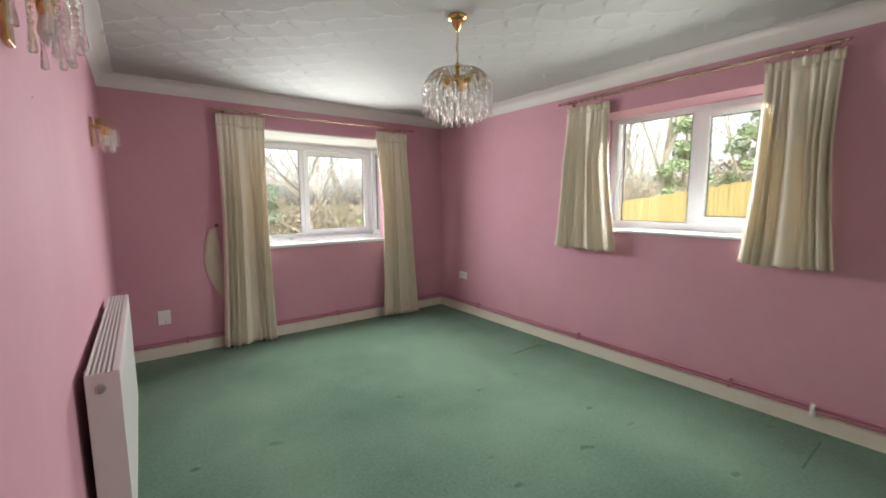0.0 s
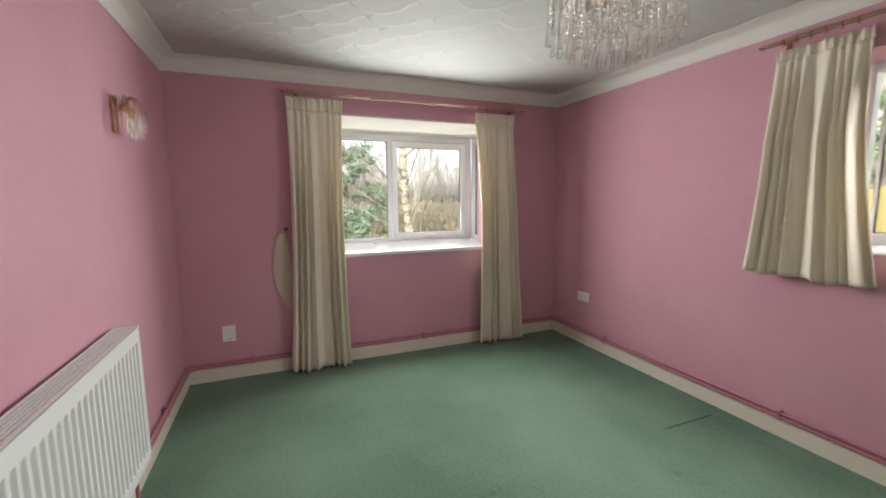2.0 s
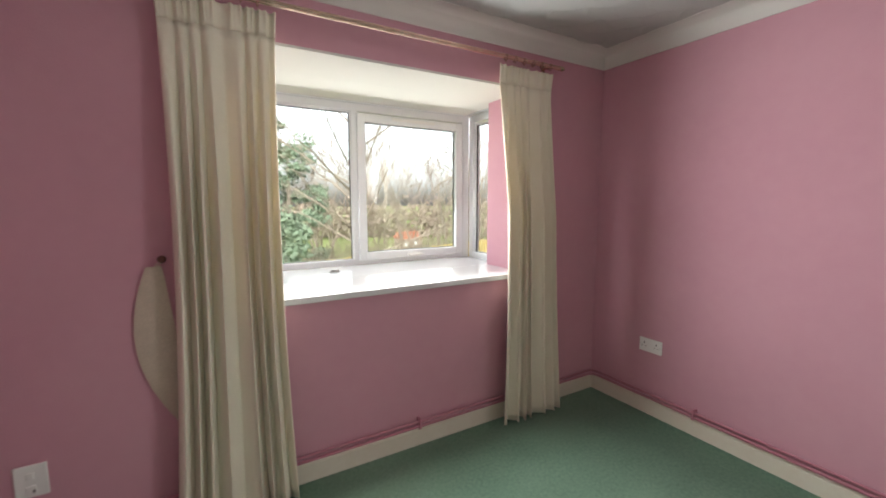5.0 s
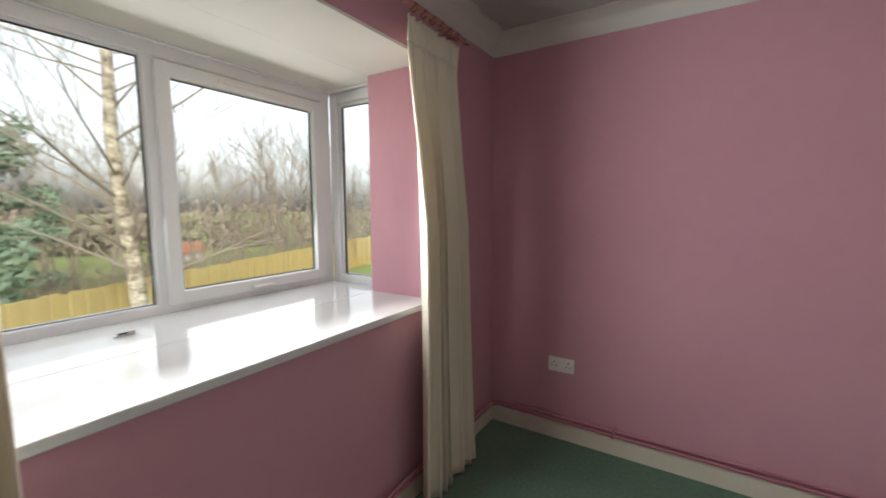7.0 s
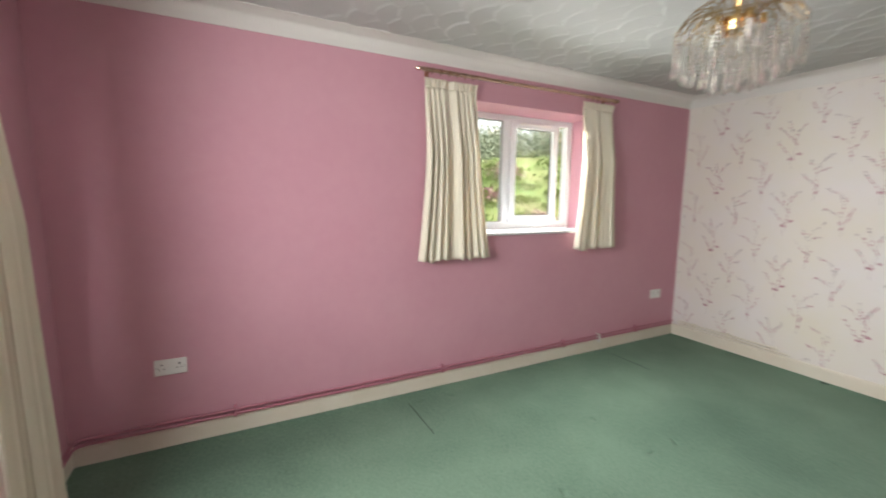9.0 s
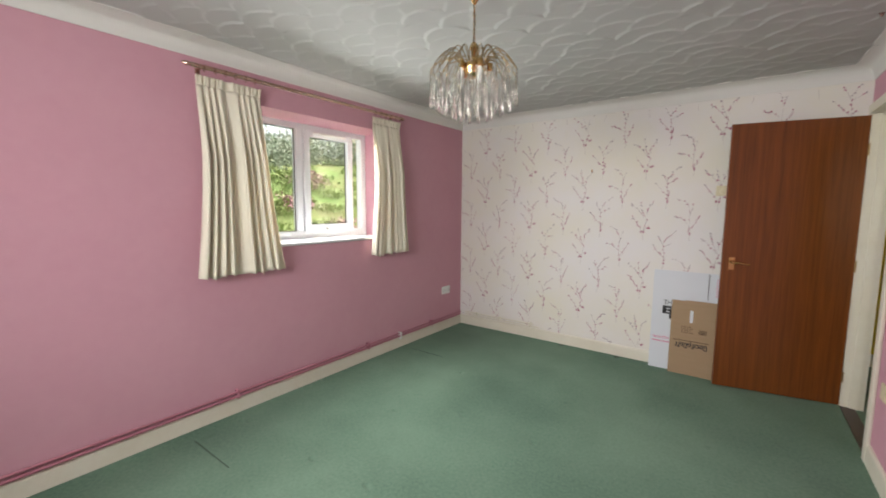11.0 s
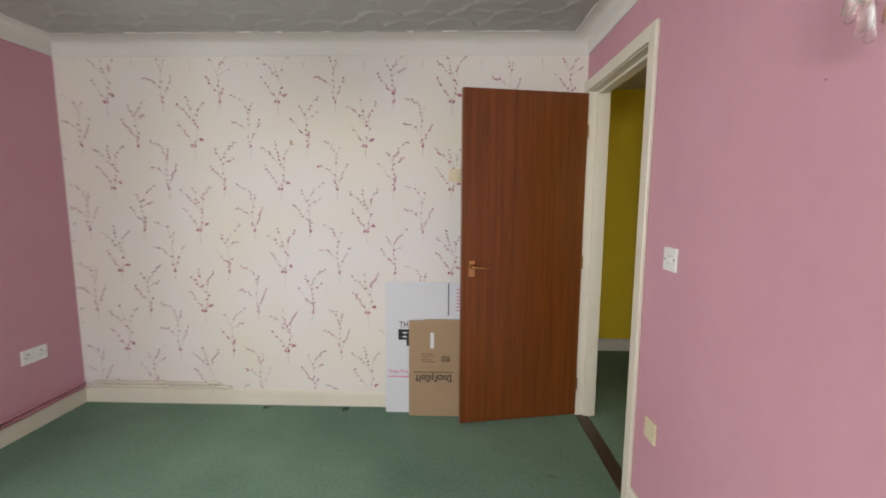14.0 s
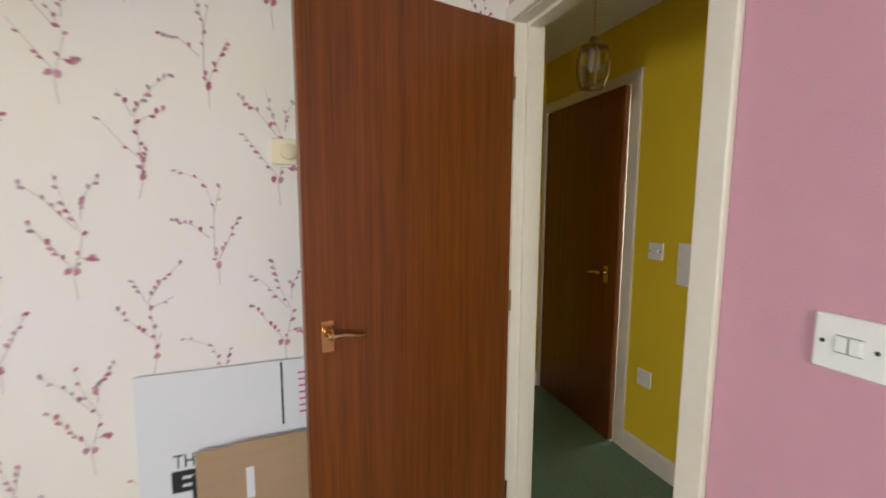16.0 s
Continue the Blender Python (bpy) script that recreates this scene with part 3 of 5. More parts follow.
def curtain(name, m, top0, top1, bot0, bot1, z_top, z_bot, folds, label, group, seed, edge_in=0):
    """Pinch-pleated lined curtain. Local x runs along the wall, the room lies at -y."""
    rnd = random.Random(seed)
    th = thing(name, m, label, "curtain", group)
    nu, nv = folds * 12 + 1, 44
    ph = [rnd.uniform(-0.5, 0.5) for _ in range(folds + 2)]
    am = [rnd.uniform(0.65, 1.25) for _ in range(folds + 2)]
    dr = [rnd.uniform(-0.012, 0.012) for _ in range(folds + 2)]
    drop = z_top - z_bot
    warp = rnd.uniform(0.10, 0.16)

    def pt(u, v):
        f = max(0.0, min(folds, folds * (u + warp * math.sin(2 * math.pi * (u * 1.6 + ph[0])) * u * (1 - u) * 2)))
        k, fr = int(min(f, folds - 1e-6)), f - int(min(f, folds - 1e-6))
        a = am[k] * (1 - fr) + am[k + 1] * fr
        p = ph[k] * (1 - fr) + ph[k + 1] * fr
        free = min(1.0, max(0.0, (v - 0.05) / 0.35))
        pinch = 1 - min(1.0, v / 0.06)
        depth = 0.016 + 0.052 * free * a
        wave = math.sin(2 * math.pi * f + p * free * 1.6)
        ridge = (0.5 + 0.5 * wave) ** 0.55
        pl = 0.016 * pinch * max(0.0, math.cos(2 * math.pi * f * 2))
        x = (top0 + (top1 - top0) * u) * (1 - v) + (bot0 + (bot1 - bot0) * u) * v
        bulge = math.sin(math.pi * v) * (u - 0.5) * -0.05
        x += bulge + (0.012 * free * math.cos(2 * math.pi * f + p) + dr[k] * v) * math.sin(math.pi * min(1, max(0, u)))
        y = -(depth * ridge + pl) - 0.012 * free
        return Vector((x, y, z_top - v * drop + (0.006 * math.sin(2 * math.pi * f + 1) + dr[k] * 0.8) * v))

    def sheet(v0, v1, rows, back):
        bm = bmesh.new()
        grid = [[bm.verts.new(pt(i / (nu - 1), v0 + (v1 - v0) * j / rows) + Vector((0, back, 0))) for i in range(nu)] for j in range(rows + 1)]
        for j in range(rows):
            for i in range(nu - 1):
                bm.faces.new((grid[j][i], grid[j][i + 1], grid[j + 1][i + 1], grid[j + 1][i]))
        return bm
    ob = part("cloth", sheet(0.045, 1.0, nv, 0), CLOTH, th, smooth=True)
    sol = ob.modifiers.new("thickness", "SOLIDIFY")
    sol.thickness, sol.offset = 0.004, 1
    ob = part("heading_tape", sheet(0.0, 0.046, 5, -0.001), CLOTH, th, "gathered pinch-pleat heading", smooth=True)
    sol = ob.modifiers.new("thickness", "SOLIDIFY")
    sol.thickness, sol.offset = 0.006, 1
    return th


NC = pose(0, N - 0.052, 0)
curtain("curtain", NC, 0.778, 1.178, 0.722, 1.182, 2.110, 0.018, 7, "long cream pinch-pleated curtain reaching the carpet", "bay window curtains", 1)
curtain("curtain", NC, 2.325, 2.712, 2.350, 2.818, 2.102, 0.018, 6, "long cream pinch-pleated curtain reaching the carpet", "bay window curtains", 2)
EC = pose(E - 0.028, 0.035, 0, 0, 0, -90)
curtain("short_curtain", EC, -2.790, -2.405, -2.846, -2.280, 2.120, 0.936, 8, "short cream curtain hanging just below the sill", "short window curtains", 3)
curtain("short_curtain", EC, -1.410, -1.070, -1.458, -1.015, 2.130, 0.946, 7, "short cream curtain hanging just below the sill", "short window curtains", 4)


def curtain_pole(m, length, rings, label):
    """Reeded brass pole with turned finials, rings and brackets. Local x along it, room at -y."""
    th = thing("curtain_pole", m, label, "curtain pole")
    turn = Matrix.Rotation(math.pi / 2, 4, "Y")
    r = 0.0120
    bm = bmesh.new()
    seg = 24
    prof = [(r * (1.0 if k % 2 else 0.86)) for k in range(seg)]
    a = [bm.verts.new((0.05, prof[k] * math.cos(2 * math.pi * k / seg), prof[k] * math.sin(2 * math.pi * k / seg))) for k in range(seg)]
    b = [bm.verts.new((length - 0.05, v.co.y, v.co.z)) for v in a]
    for k in range(seg):
        bm.faces.new((a[k], a[(k + 1) % seg], b[(k + 1) % seg], b[k]))
    part("pole", bm, ROSEBRASS, th)
    fin = [(0.009, 0.0), (0.013, 0.003), (0.013, 0.009), (0.008, 0.013), (0.011, 0.020), (0.016, 0.027), (0.011, 0.034), (0.007, 0.039), (0.010, 0.043), (0.005, 0.050), (0.001, 0.053)]
    part("finial", lathe(fin, 18, Matrix.Translation((length - 0.052, 0, 0)) @ turn), ROSEBRASS, th, "turned brass finial", smooth=True)
    part("finial", lathe(fin, 18, Matrix.Translation((0.052, 0, 0)) @ Matrix.Rotation(-math.pi / 2, 4, "Y")), ROSEBRASS, th, "turned brass finial", smooth=True)
    for x in (0.11, length - 0.11):
        bm = boxed(x - 0.010, x + 0.010, 0.0, 0.073, -0.006, 0.006, 0.002)
        box(bm, x - 0.014, x + 0.014, 0.066, 0.074, -0.03, 0.03, 0.003)
        part("bracket", bm, ROSEBRASS, th)
    for x in rings:
        bm = bmesh.new()
        tube(bm, [(x, 0.0170 * math.cos(2 * math.pi * k / 16), 0.0170 * math.sin(2 * math.pi * k / 16) - 0.004) for k in range(16)], 0.0028, 6, closed=True)
        box(bm, x - 0.002, x + 0.002, -0.003, 0.003, -0.026, -0.017)
        part("curtain_ring", bm, ROSEBRASS, th, smooth=True)
    return th


curtain_pole(pose(0.742, N - 0.075, 2.143), 2.068, [0.075 + 0.060 * k for k in range(6)] + [1.62 + 0.066 * k for k in range(6)], "slim reeded brass curtain pole above the bay window")
curtain_pole(pose(E - 0.073, 2.905, 2.160, 0, 0, -90), 1.830, [0.12 + 0.060 * k for k in range(6)] + [1.47 + 0.062 * k for k in range(6)], "slim reeded brass curtain pole above the short curtains")


def tieback():
    th = thing("curtain_tieback", pose(0.735, N, 1.135), "cream crescent fabric tieback hanging from a brown knob", "tieback")
    knob = [(0.010, 0.0), (0.010, 0.004), (0.005, 0.008), (0.005, 0.018), (0.012, 0.024), (0.015, 0.032), (0.010, 0.040), (0.001, 0.042)]
    part("knob", lathe(knob, 16, Matrix.Rotation(math.pi / 2, 4, "X")), BROWN_KNOB, th, "dark brown turned hook knob", smooth=True)
    bm = bmesh.new()
    n = 30
    rows = []
    for i in range(n + 1):
        s = i / n
        z = -0.03 - 0.70 * s
        mid = -0.030 - 0.024 * math.sin(math.pi * min(1, s * 1.02)) + 0.10 * s ** 2.2
        wid = 0.010 + 0.060 * math.sin(math.pi * min(1, 0.06 + s * 0.90)) ** 0.8
        rows.append([(mid - wid, z), (mid - wid * 0.5, z), (mid, z), (mid + wid * 0.5, z), (mid + wid, z)])
    off = [-0.012, -0.021, -0.024, -0.021, -0.012]
    front = [[bm.verts.new((x, off[k], z)) for k, (x, z) in enumerate(r)] for r in rows]
    back = [[bm.verts.new((x, -0.006, z)) for k, (x, z) in enumerate(r)] for r in rows]
    for g in (front, back):
        for a, b in zip(g, g[1:]):
            for k in range(4):
                bm.faces.new((a[k], a[k + 1], b[k + 1], b[k]))
    for k in (0, 4):
        for a, b, c, d in zip(front, front[1:], back, back[1:]):
            bm.faces.new((a[k], b[k], d[k], c[k]))
    part("band", bm, TIE, th, smooth=True)
    bm = bmesh.new()
    tube(bm, [(-0.028, -0.014, -0.032), (-0.012, -0.02, -0.012), (0.0, -0.024, 0.006), (0.004, -0.016, -0.01), (-0.024, -0.012, -0.034)], 0.0022, 6)
    part("loop", bm, TIE, th)


tieback()

# ---- pipes, radiator ----


def heating_pipes():
    th = thing("heating_pipes", pose(0, 0, 0), "pair of pink painted pipes running above the skirting", "pipe")
    for z, o in ((0.128, 0.030), (0.153, 0.028)):
        bm = bmesh.new()
        pts = [(W + o, 2.30, z), (W + o, N - o - 0.04, z), (W + o + 0.012, N - o - 0.012, z), (W + o + 0.04, N - o, z), (E - o - 0.04, N - o, z),
               (E - o - 0.012, N - o - 0.012, z), (E - o, N - o - 0.04, z), (E - o, 1.06 if z > 0.14 else S + 0.05, z)]
        if z > 0.14:
            pts[-1] = (E - o, S + 0.03, z)
        tube(bm, pts, 0.0075, 10)
        part("pipe", bm, PIPE_PINK, th, smooth=True)
    clips = [(E - 0.028, y, 0) for y in (3.99, 2.66, 1.50, 0.59)] + [(x, N - 0.028, 1) for x in (1.84, 0.45)] + [(W + 0.028, 4.05, 2)]
    for x, y, k in clips:
        bm = bmesh.new()
        if k == 1:
            box(bm, x - 0.008, x + 0.008, y - 0.010, N, 0.112, 0.170, 0.003)
        elif k == 0:
            box(bm, x - 0.010, E, y - 0.008, y + 0.008, 0.112, 0.170, 0.003)
        else:
            box(bm, W, x + 0.010, y - 0.008, y + 0.008, 0.112, 0.170, 0.003)
        part("pipe_clip", bm, PIPE_PINK, th)
    part("pipe_sleeve", boxed(E - 0.040, E - 0.002, 1.074, 1.095, 0.094, 0.163, 0.004), WHITE_PLASTIC, th, "small white plastic pipe joint")


heating_pipes()
st = thing("capped_pipe", pose(0, 0, 0), "white painted pipe stub along the papered wall", "pipe")
bm = bmesh.new()
tube(bm, [(2.255, S + 0.026, 0.135), (3.17, S + 0.026, 0.135)], 0.0075, 10)
part("pipe", bm, CREAM, st, smooth=True)
bm = bmesh.new()
tube(bm, [(2.33, S + 0.026, 0.160), (3.17, S + 0.026, 0.160)], 0.0075, 10)
part("pipe", bm, CREAM, st, smooth=True)
for x in (2.36, 2.72, 3.02):
    part("pipe_clip", boxed(x - 0.007, x + 0.007, S, S + 0.036, 0.122, 0.172, 0.002), CREAM, st)


def radiator():
    y0, y1, z0, z1, x0, x1 = 2.140, 3.425, 0.235, 0.832, 0.026, 0.108
    th = thing("radiator", pose(W, y0, 0), "white double panel radiator fixed to the pink wall", "radiator")
    L = y1 - y0

    def panel(xa, sgn):
        bm = bmesh.new()
        prof = []
        y = 0.028
        pitch = 0.0400
        prof.append((0.006, 0.0))
        prof.append((0.026, 0.0))
        n = int((L - 0.056) / pitch)
        for k in range(n):
            b = 0.030 + k * (L - 0.060) / n
            for f, dd in ((0.12, 0.0), (0.28, 0.014), (0.62, 0.014), (0.78, 0.0)):
                prof.append((b + f * (L - 0.060) / n, dd))
        prof.append((L - 0.006, 0.0))
        levels = [(z0, 0.0), (z0 + 0.040, 0.0), (z0 + 0.062, 1.0), (z1 - 0.085, 1.0), (z1 - 0.062, 0.0), (z1, 0.0)]
        g = [[bm.verts.new((xa - sgn * dd * k, yy, z)) for yy, dd in prof] for z, k in levels]
        for a, b in zip(g, g[1:]):
            for i in range(len(prof) - 1):
                bm.faces.new((a[i], a[i + 1], b[i + 1], b[i]))
        bk = [[bm.verts.new((xa - sgn * 0.014, yy, z)) for yy in (0.006, L - 0.006)] for z in (z0, z1)]
        bm.faces.new((bk[0][0], bk[0][1], bk[1][1], bk[1][0]))
        return bm
    part("front_panel", panel(x1, 1), RADW, th, "fluted white front panel")
    part("back_panel", panel(x0, -1), RADW, th)
    for yy in (0.0, L - 0.004):
        bm = boxed(x0 - 0.001, x1 + 0.001, yy, yy + 0.004, z0, z1 + 0.002, 0.0015)
        side = part("side_panel", bm, RADW, th, "white sheet steel end panel")
        yy2 = -0.001 if yy == 0 else L + 0.001
        part("plug", lathe([(0.014, 0), (0.014, 0.004), (0.010, 0.006), (0.006, 0.006), (0.005, 0.003)], 16,
                           Matrix.Translation((0.060, yy2, z1 - 0.045)) @ Matrix.Rotation(math.pi / 2 if yy == 0 else -math.pi / 2, 4, "X")), STEEL, side, "small round blanking plug", smooth=True)
    bm = boxed(x0, x0 + 0.008, 0.004, L - 0.004, z1 - 0.003, z1 + 0.002)
    box(bm, x1 - 0.010, x1, 0.004, L - 0.004, z1 - 0.003, z1 + 0.002)
    for k in range(5):
        xx = x0 + 0.016 + k * 0.0125
        box(bm, xx, xx + 0.005, 0.004, L - 0.004, z1 - 0.004, z1 + 0.0015)
    n = 60
    for k in range(n):
        yy = 0.004 + (L - 0.012) * k / (n - 1)
        box(bm, x0 + 0.008, x1 - 0.010, yy, yy + 0.004, z1 - 0.006, z1 - 0.001)
    part("top_grille", bm, RADW, th, "slotted white top grille")
    bm = bmesh.new()
    for k in range(62):
        yy = 0.02 + (L - 0.04) * k / 61
        box(bm, x0 + 0.017, x1 - 0.017, yy, yy + 0.0015, z0 + 0.03, z1 - 0.03)
    part("convector_fins", bm, GRILLE, th, "convector fins coloured dark as the shadow inside the grille")
    for yy in (0.22, L - 0.22):
        part("wall_bracket", boxed(0.0, x0 - 0.002, yy, yy + 0.03, z0 + 0.08, z1 - 0.06), RADW, th)
    for yy in (0.10, L - 0.06):
        bm = bmesh.new()
        tube(bm, [(0.062, yy, 0.0), (0.062, yy, z0 + 0.02)], 0.0075, 10)
        part("pipe_tail", bm, PIPE_PINK, th, smooth=True)


radiator()

# ---- electrical plates ----


def plate(name, m, w, hgt, label, category, mat=WHITE_PLASTIC, style=""):
    """A moulded wall plate. Local x along the wall, z up, room at -y, origin at its centre on the wall."""
    th = thing(name, m, label, category)
    part("faceplate", boxed(-w / 2, w / 2, -0.009, 0.0, -hgt / 2, hgt / 2, 0.004, 3), mat, th)
    if style == "double":
        for sx in (-1, 1):
            cx = sx * w * 0.27
            bm = boxed(cx - 0.003, cx + 0.003, -0.0100, -0.0085, 0.010, 0.019)
            for q in (-1, 1):
                box(bm, cx + q * 0.011 - 0.0035, cx + q * 0.011 + 0.0035, -0.0100, -0.0085, -0.010, -0.006)
            part("socket_holes", bm, DARK, th, "dark plug holes")
            part("rocker", boxed(sx * 0.014 - 0.006, sx * 0.014 + 0.006, -0.0125, -0.009, 0.008, 0.026, 0.002), mat, th)
    elif style == "switch":
        part("rocker", boxed(-0.016, -0.001, -0.013, -0.009, -0.012, 0.012, 0.002), mat, th)
        part("rocker", boxed(0.001, 0.016, -0.013, -0.009, -0.012, 0.012, 0.002), mat, th)
        bm = boxed(-0.0165, 0.0165, -0.0093, -0.0090, 0.0125, 0.0135)
        box(bm, -0.0165, 0.0165, -0.0093, -0.0090, -0.0135, -0.0125)
        box(bm, -0.0009, 0.0009, -0.0093, -0.0090, -0.012, 0.012)
        part("rocker_gap", bm, DARK, th)
    elif style == "spur":
        part("fuse_carrier", boxed(-0.014, 0.014, -0.013, -0.009, -0.045, -0.015, 0.002), mat, th)
        part("rocker", boxed(-0.010, 0.010, -0.014, -0.009, 0.010, 0.035, 0.002), mat, th)
        part("neon", boxed(0.004, 0.010, -0.0145, -0.013, -0.040, -0.030), DARK, th, "small dark indicator")
    elif style == "dome":
        part("dial", lathe([(0.026, 0), (0.025, 0.016), (0.019, 0.020), (0.001, 0.021)], 24, Matrix.Translation((0.012, -0.009, 0)) @ Matrix.Rotation(math.pi / 2, 4, "X")), mat, th, "round cream dial", smooth=True)
    if style in ("switch", "double", "blank"):
        for sx in (-1, 1):
            part("screw", lathe([(0.0034, 0), (0.0034, 0.0008), (0.001, 0.001)], 10, Matrix.Translation((sx * (w * 0.36 if style != "double" else w * 0.42), -0.009, 0)) @ Matrix.Rotation(math.pi / 2, 4, "X")), STEEL if style != "switch" else DARK, th)
    return th


plate("double_socket", pose(E, 4.282, 0.454, 0, 0, -90), 0.148, 0.086, "white double plug socket on the pink wall", "socket", style="double")
plate("double_socket", pose(E, 0.312, 0.450, 0, 0, -90), 0.148, 0.086, "white double plug socket near the papered corner", "socket", style="double")
plate("fused_spur", pose(0.296, N, 0.362), 0.092, 0.122, "white fused switch plate beside the long curtain", "switch", style="spur")
plate("light_switch", pose(W, 1.066, 1.152, 0, 0, 90), 0.088, 0.086, "white double rocker light switch beside the doorway", "switch", style="switch")
plate("blank_plate", pose(W, 1.006, 0.455, 0, 0, 90), 0.086, 0.086, "aged cream blank wall plate low on the wall", "wall plate", OLD_PLASTIC, "blank")
plate("thermostat", pose(0.784, S, 1.517, 0, 0, 180), 0.082, 0.080, "small cream room thermostat partly behind the door", "thermostat", OLD_PLASTIC, "dome")

# ---- doorway and doors ----
bm = boxed(W - 0.118, W + 0.002, DOOR_Y1, DOOR_Y1 + 0.030, -0.02, DOOR_TOP + 0.030)
box(bm, W - 0.118, W + 0.002, DOOR_Y0 - 0.030, DOOR_Y0, -0.02, DOOR_TOP + 0.030)
box(bm, W - 0.118, W + 0.002, DOOR_Y0, DOOR_Y1, DOOR_TOP, DOOR_TOP + 0.030)
box(bm, W - 0.085, W - 0.042, DOOR_Y1 - 0.014, DOOR_Y1 + 0.001, -0.02, DOOR_TOP)
box(bm, W - 0.085, W - 0.042, DOOR_Y0 - 0.001, DOOR_Y0 + 0.014, -0.02, DOOR_TOP)
box(bm, W - 0.085, W - 0.042, DOOR_Y0 + 0.014, DOOR_Y1 - 0.014, DOOR_TOP - 0.014, DOOR_TOP + 0.001)
structure("door_lining", bm, CREAM, "cream gloss door lining with a stop bead", "door frame")
bm = boxed(W, W + 0.018, DOOR_Y1 + 0.004, DOOR_Y1 + 0.066, -0.01, DOOR_TOP + 0.066, 0.005)
box(bm, W, W + 0.017, S + 0.001, DOOR_Y0 - 0.006, 0.0, DOOR_TOP + 0.066, 0.005)
box(bm, W, W + 0.0175, DOOR_Y0 - 0.008, DOOR_Y1 + 0.006, DOOR_TOP + 0.004, DOOR_TOP + 0.0655, 0.005)
structure("trim_architrave", bm, CREAM, "cream gloss architrave round the doorway", "architrave")
structure("threshold", boxed(W - 0.075, W + 0.002, DOOR_Y0, DOOR_Y1, -0.02, 0.006, 0.003), THRESH, "dark wooden threshold strip", "threshold")


def lever_handle(parent, m, mat):
    """Brass lever on a small plate. Local x towards the lever's tip, z up, room at -y."""
    bm = boxed(-0.019, 0.019, -0.006, 0.0, -0.048, 0.048, 0.002)
    bm.transform(m)
    pl = part("handle_plate", bm, mat, parent, "brass latch plate")
    bm = lathe([(0.011, 0), (0.011, 0.010), (0.008, 0.014), (0.008, 0.044), (0.011, 0.050), (0.001, 0.053)], 16, Matrix.Translation((0, -0.006, 0.012)) @ Matrix.Rotation(math.pi / 2, 4, "X"))
    tube(bm, [(0, -0.050, 0.012), (0.03, -0.053, 0.013), (0.06, -0.052, 0.008), (0.09, -0.050, 0.002), (0.105, -0.048, 0.004)], [0.008, 0.0075, 0.007, 0.006, 0.004], 10)
    bm.transform(m)
    part("lever", bm, mat, pl, "curved brass lever", smooth=True)


def flush_door(name, m, width, height, label):
    """Flush veneered leaf. Local x from the hinge to the free edge, its seen face at y = 0, thickness to +y."""
    th = thing(name, m, label, "door", kind="structure")
    part("door_leaf", boxed(0, width, 0, 0.036, 0, height, 0.002), WOOD, th)
    return th


# local -y faces the camera side: the leaf is turned so that its seen face looks north
leaf_w = 0.752
d1 = flush_door("door_1", pose(W + 0.006, DOOR_Y0 - 0.002, 0.008) @ Matrix(((math.cos(radians(10.4)), math.sin(radians(10.4)), 0, 0), (math.sin(radians(10.4)), -math.cos(radians(10.4)), 0, 0), (0, 0, -1, 1.984), (0, 0, 0, 1))), leaf_w, 1.984, "red-brown sapele flush door standing wide open")
lever_handle(d1, Matrix.Translation((0.690, 0, 1.984 - 0.958)) @ Matrix.Rotation(math.pi, 4, "Y"), BRASS)
for z in (0.22, 1.0, 1.78):
    bm = boxed(-0.006, 0.003, -0.002, 0.002, z - 0.038, z + 0.038)
    tube(bm, [(-0.004, -0.003, z - 0.040), (-0.004, -0.003, z + 0.040)], 0.0038, 8)
    part("hinge", bm, DULLBRASS, d1, "dull brass butt hinge", smooth=True)

# ---- boards leaning on the papered wall ----


def text_mesh(body, size, m, mat, parent, name="lettering", label="", sx=1.0):
    cu = bpy.data.curves.new("letters", "FONT")
    cu.body, cu.size, cu.extrude = body, size, 0.0004
    tmp = bpy.data.objects.new("letters", cu)
    scene.collection.objects.link(tmp)
    bpy.context.view_layer.update()
    me = bpy.data.meshes.new_from_object(tmp.evaluated_get(bpy.context.evaluated_depsgraph_get()))
    bpy.data.objects.remove(tmp)
    me.transform(m @ Matrix.Diagonal((sx, 1, 1, 1)))
    me.materials.clear()
    me.materials.append(mat)
    ob = new(name, me)
    ob.parent = parent
    if label:
        tagged(ob, label)
    return ob


# local x to the viewer's right, y up along the sheet, z out of its face
def sheet_pose(x_left, y_bottom, lean):
    a = radians(lean)
    return Matrix(((-1, 0, 0, x_left), (0, -math.sin(a), math.cos(a), y_bottom), (0, math.cos(a), math.sin(a), 0.0), (0, 0, 0, 1)))


wb = thing("white_board", sheet_pose(1.222, S + 0.062, 2.6), "white printed board leaning on the papered wall", "board")
part("sheet", boxed(0, 0.545, 0, 0.852, -0.006, 0.0, 0.001), CARD_WHITE, wb)
text_mesh("THE", 0.062, Matrix.Translation((0.088, 0.556, 0.0002)), INK, wb, label="black capital lettering", sx=0.72)
bm = bmesh.new()
box(bm, 0.082, 0.110, 0.480, 0.548, 0.0002, 0.0010)
box(bm, 0.110, 0.150, 0.530, 0.548, 0.0002, 0.0010)
box(bm, 0.110, 0.145, 0.505, 0.520, 0.0002, 0.0010)
box(bm, 0.110, 0.150, 0.480, 0.495, 0.0002, 0.0010)
box(bm, 0.135, 0.190, 0.440, 0.528, 0.0002, 0.0009)
part("printed_mark", bm, INK, wb, "bold black printed shape")
bm = boxed(0.398, 0.404, 0.640, 0.846, 0.0002, 0.0010)
part("printed_line", bm, INK, wb)
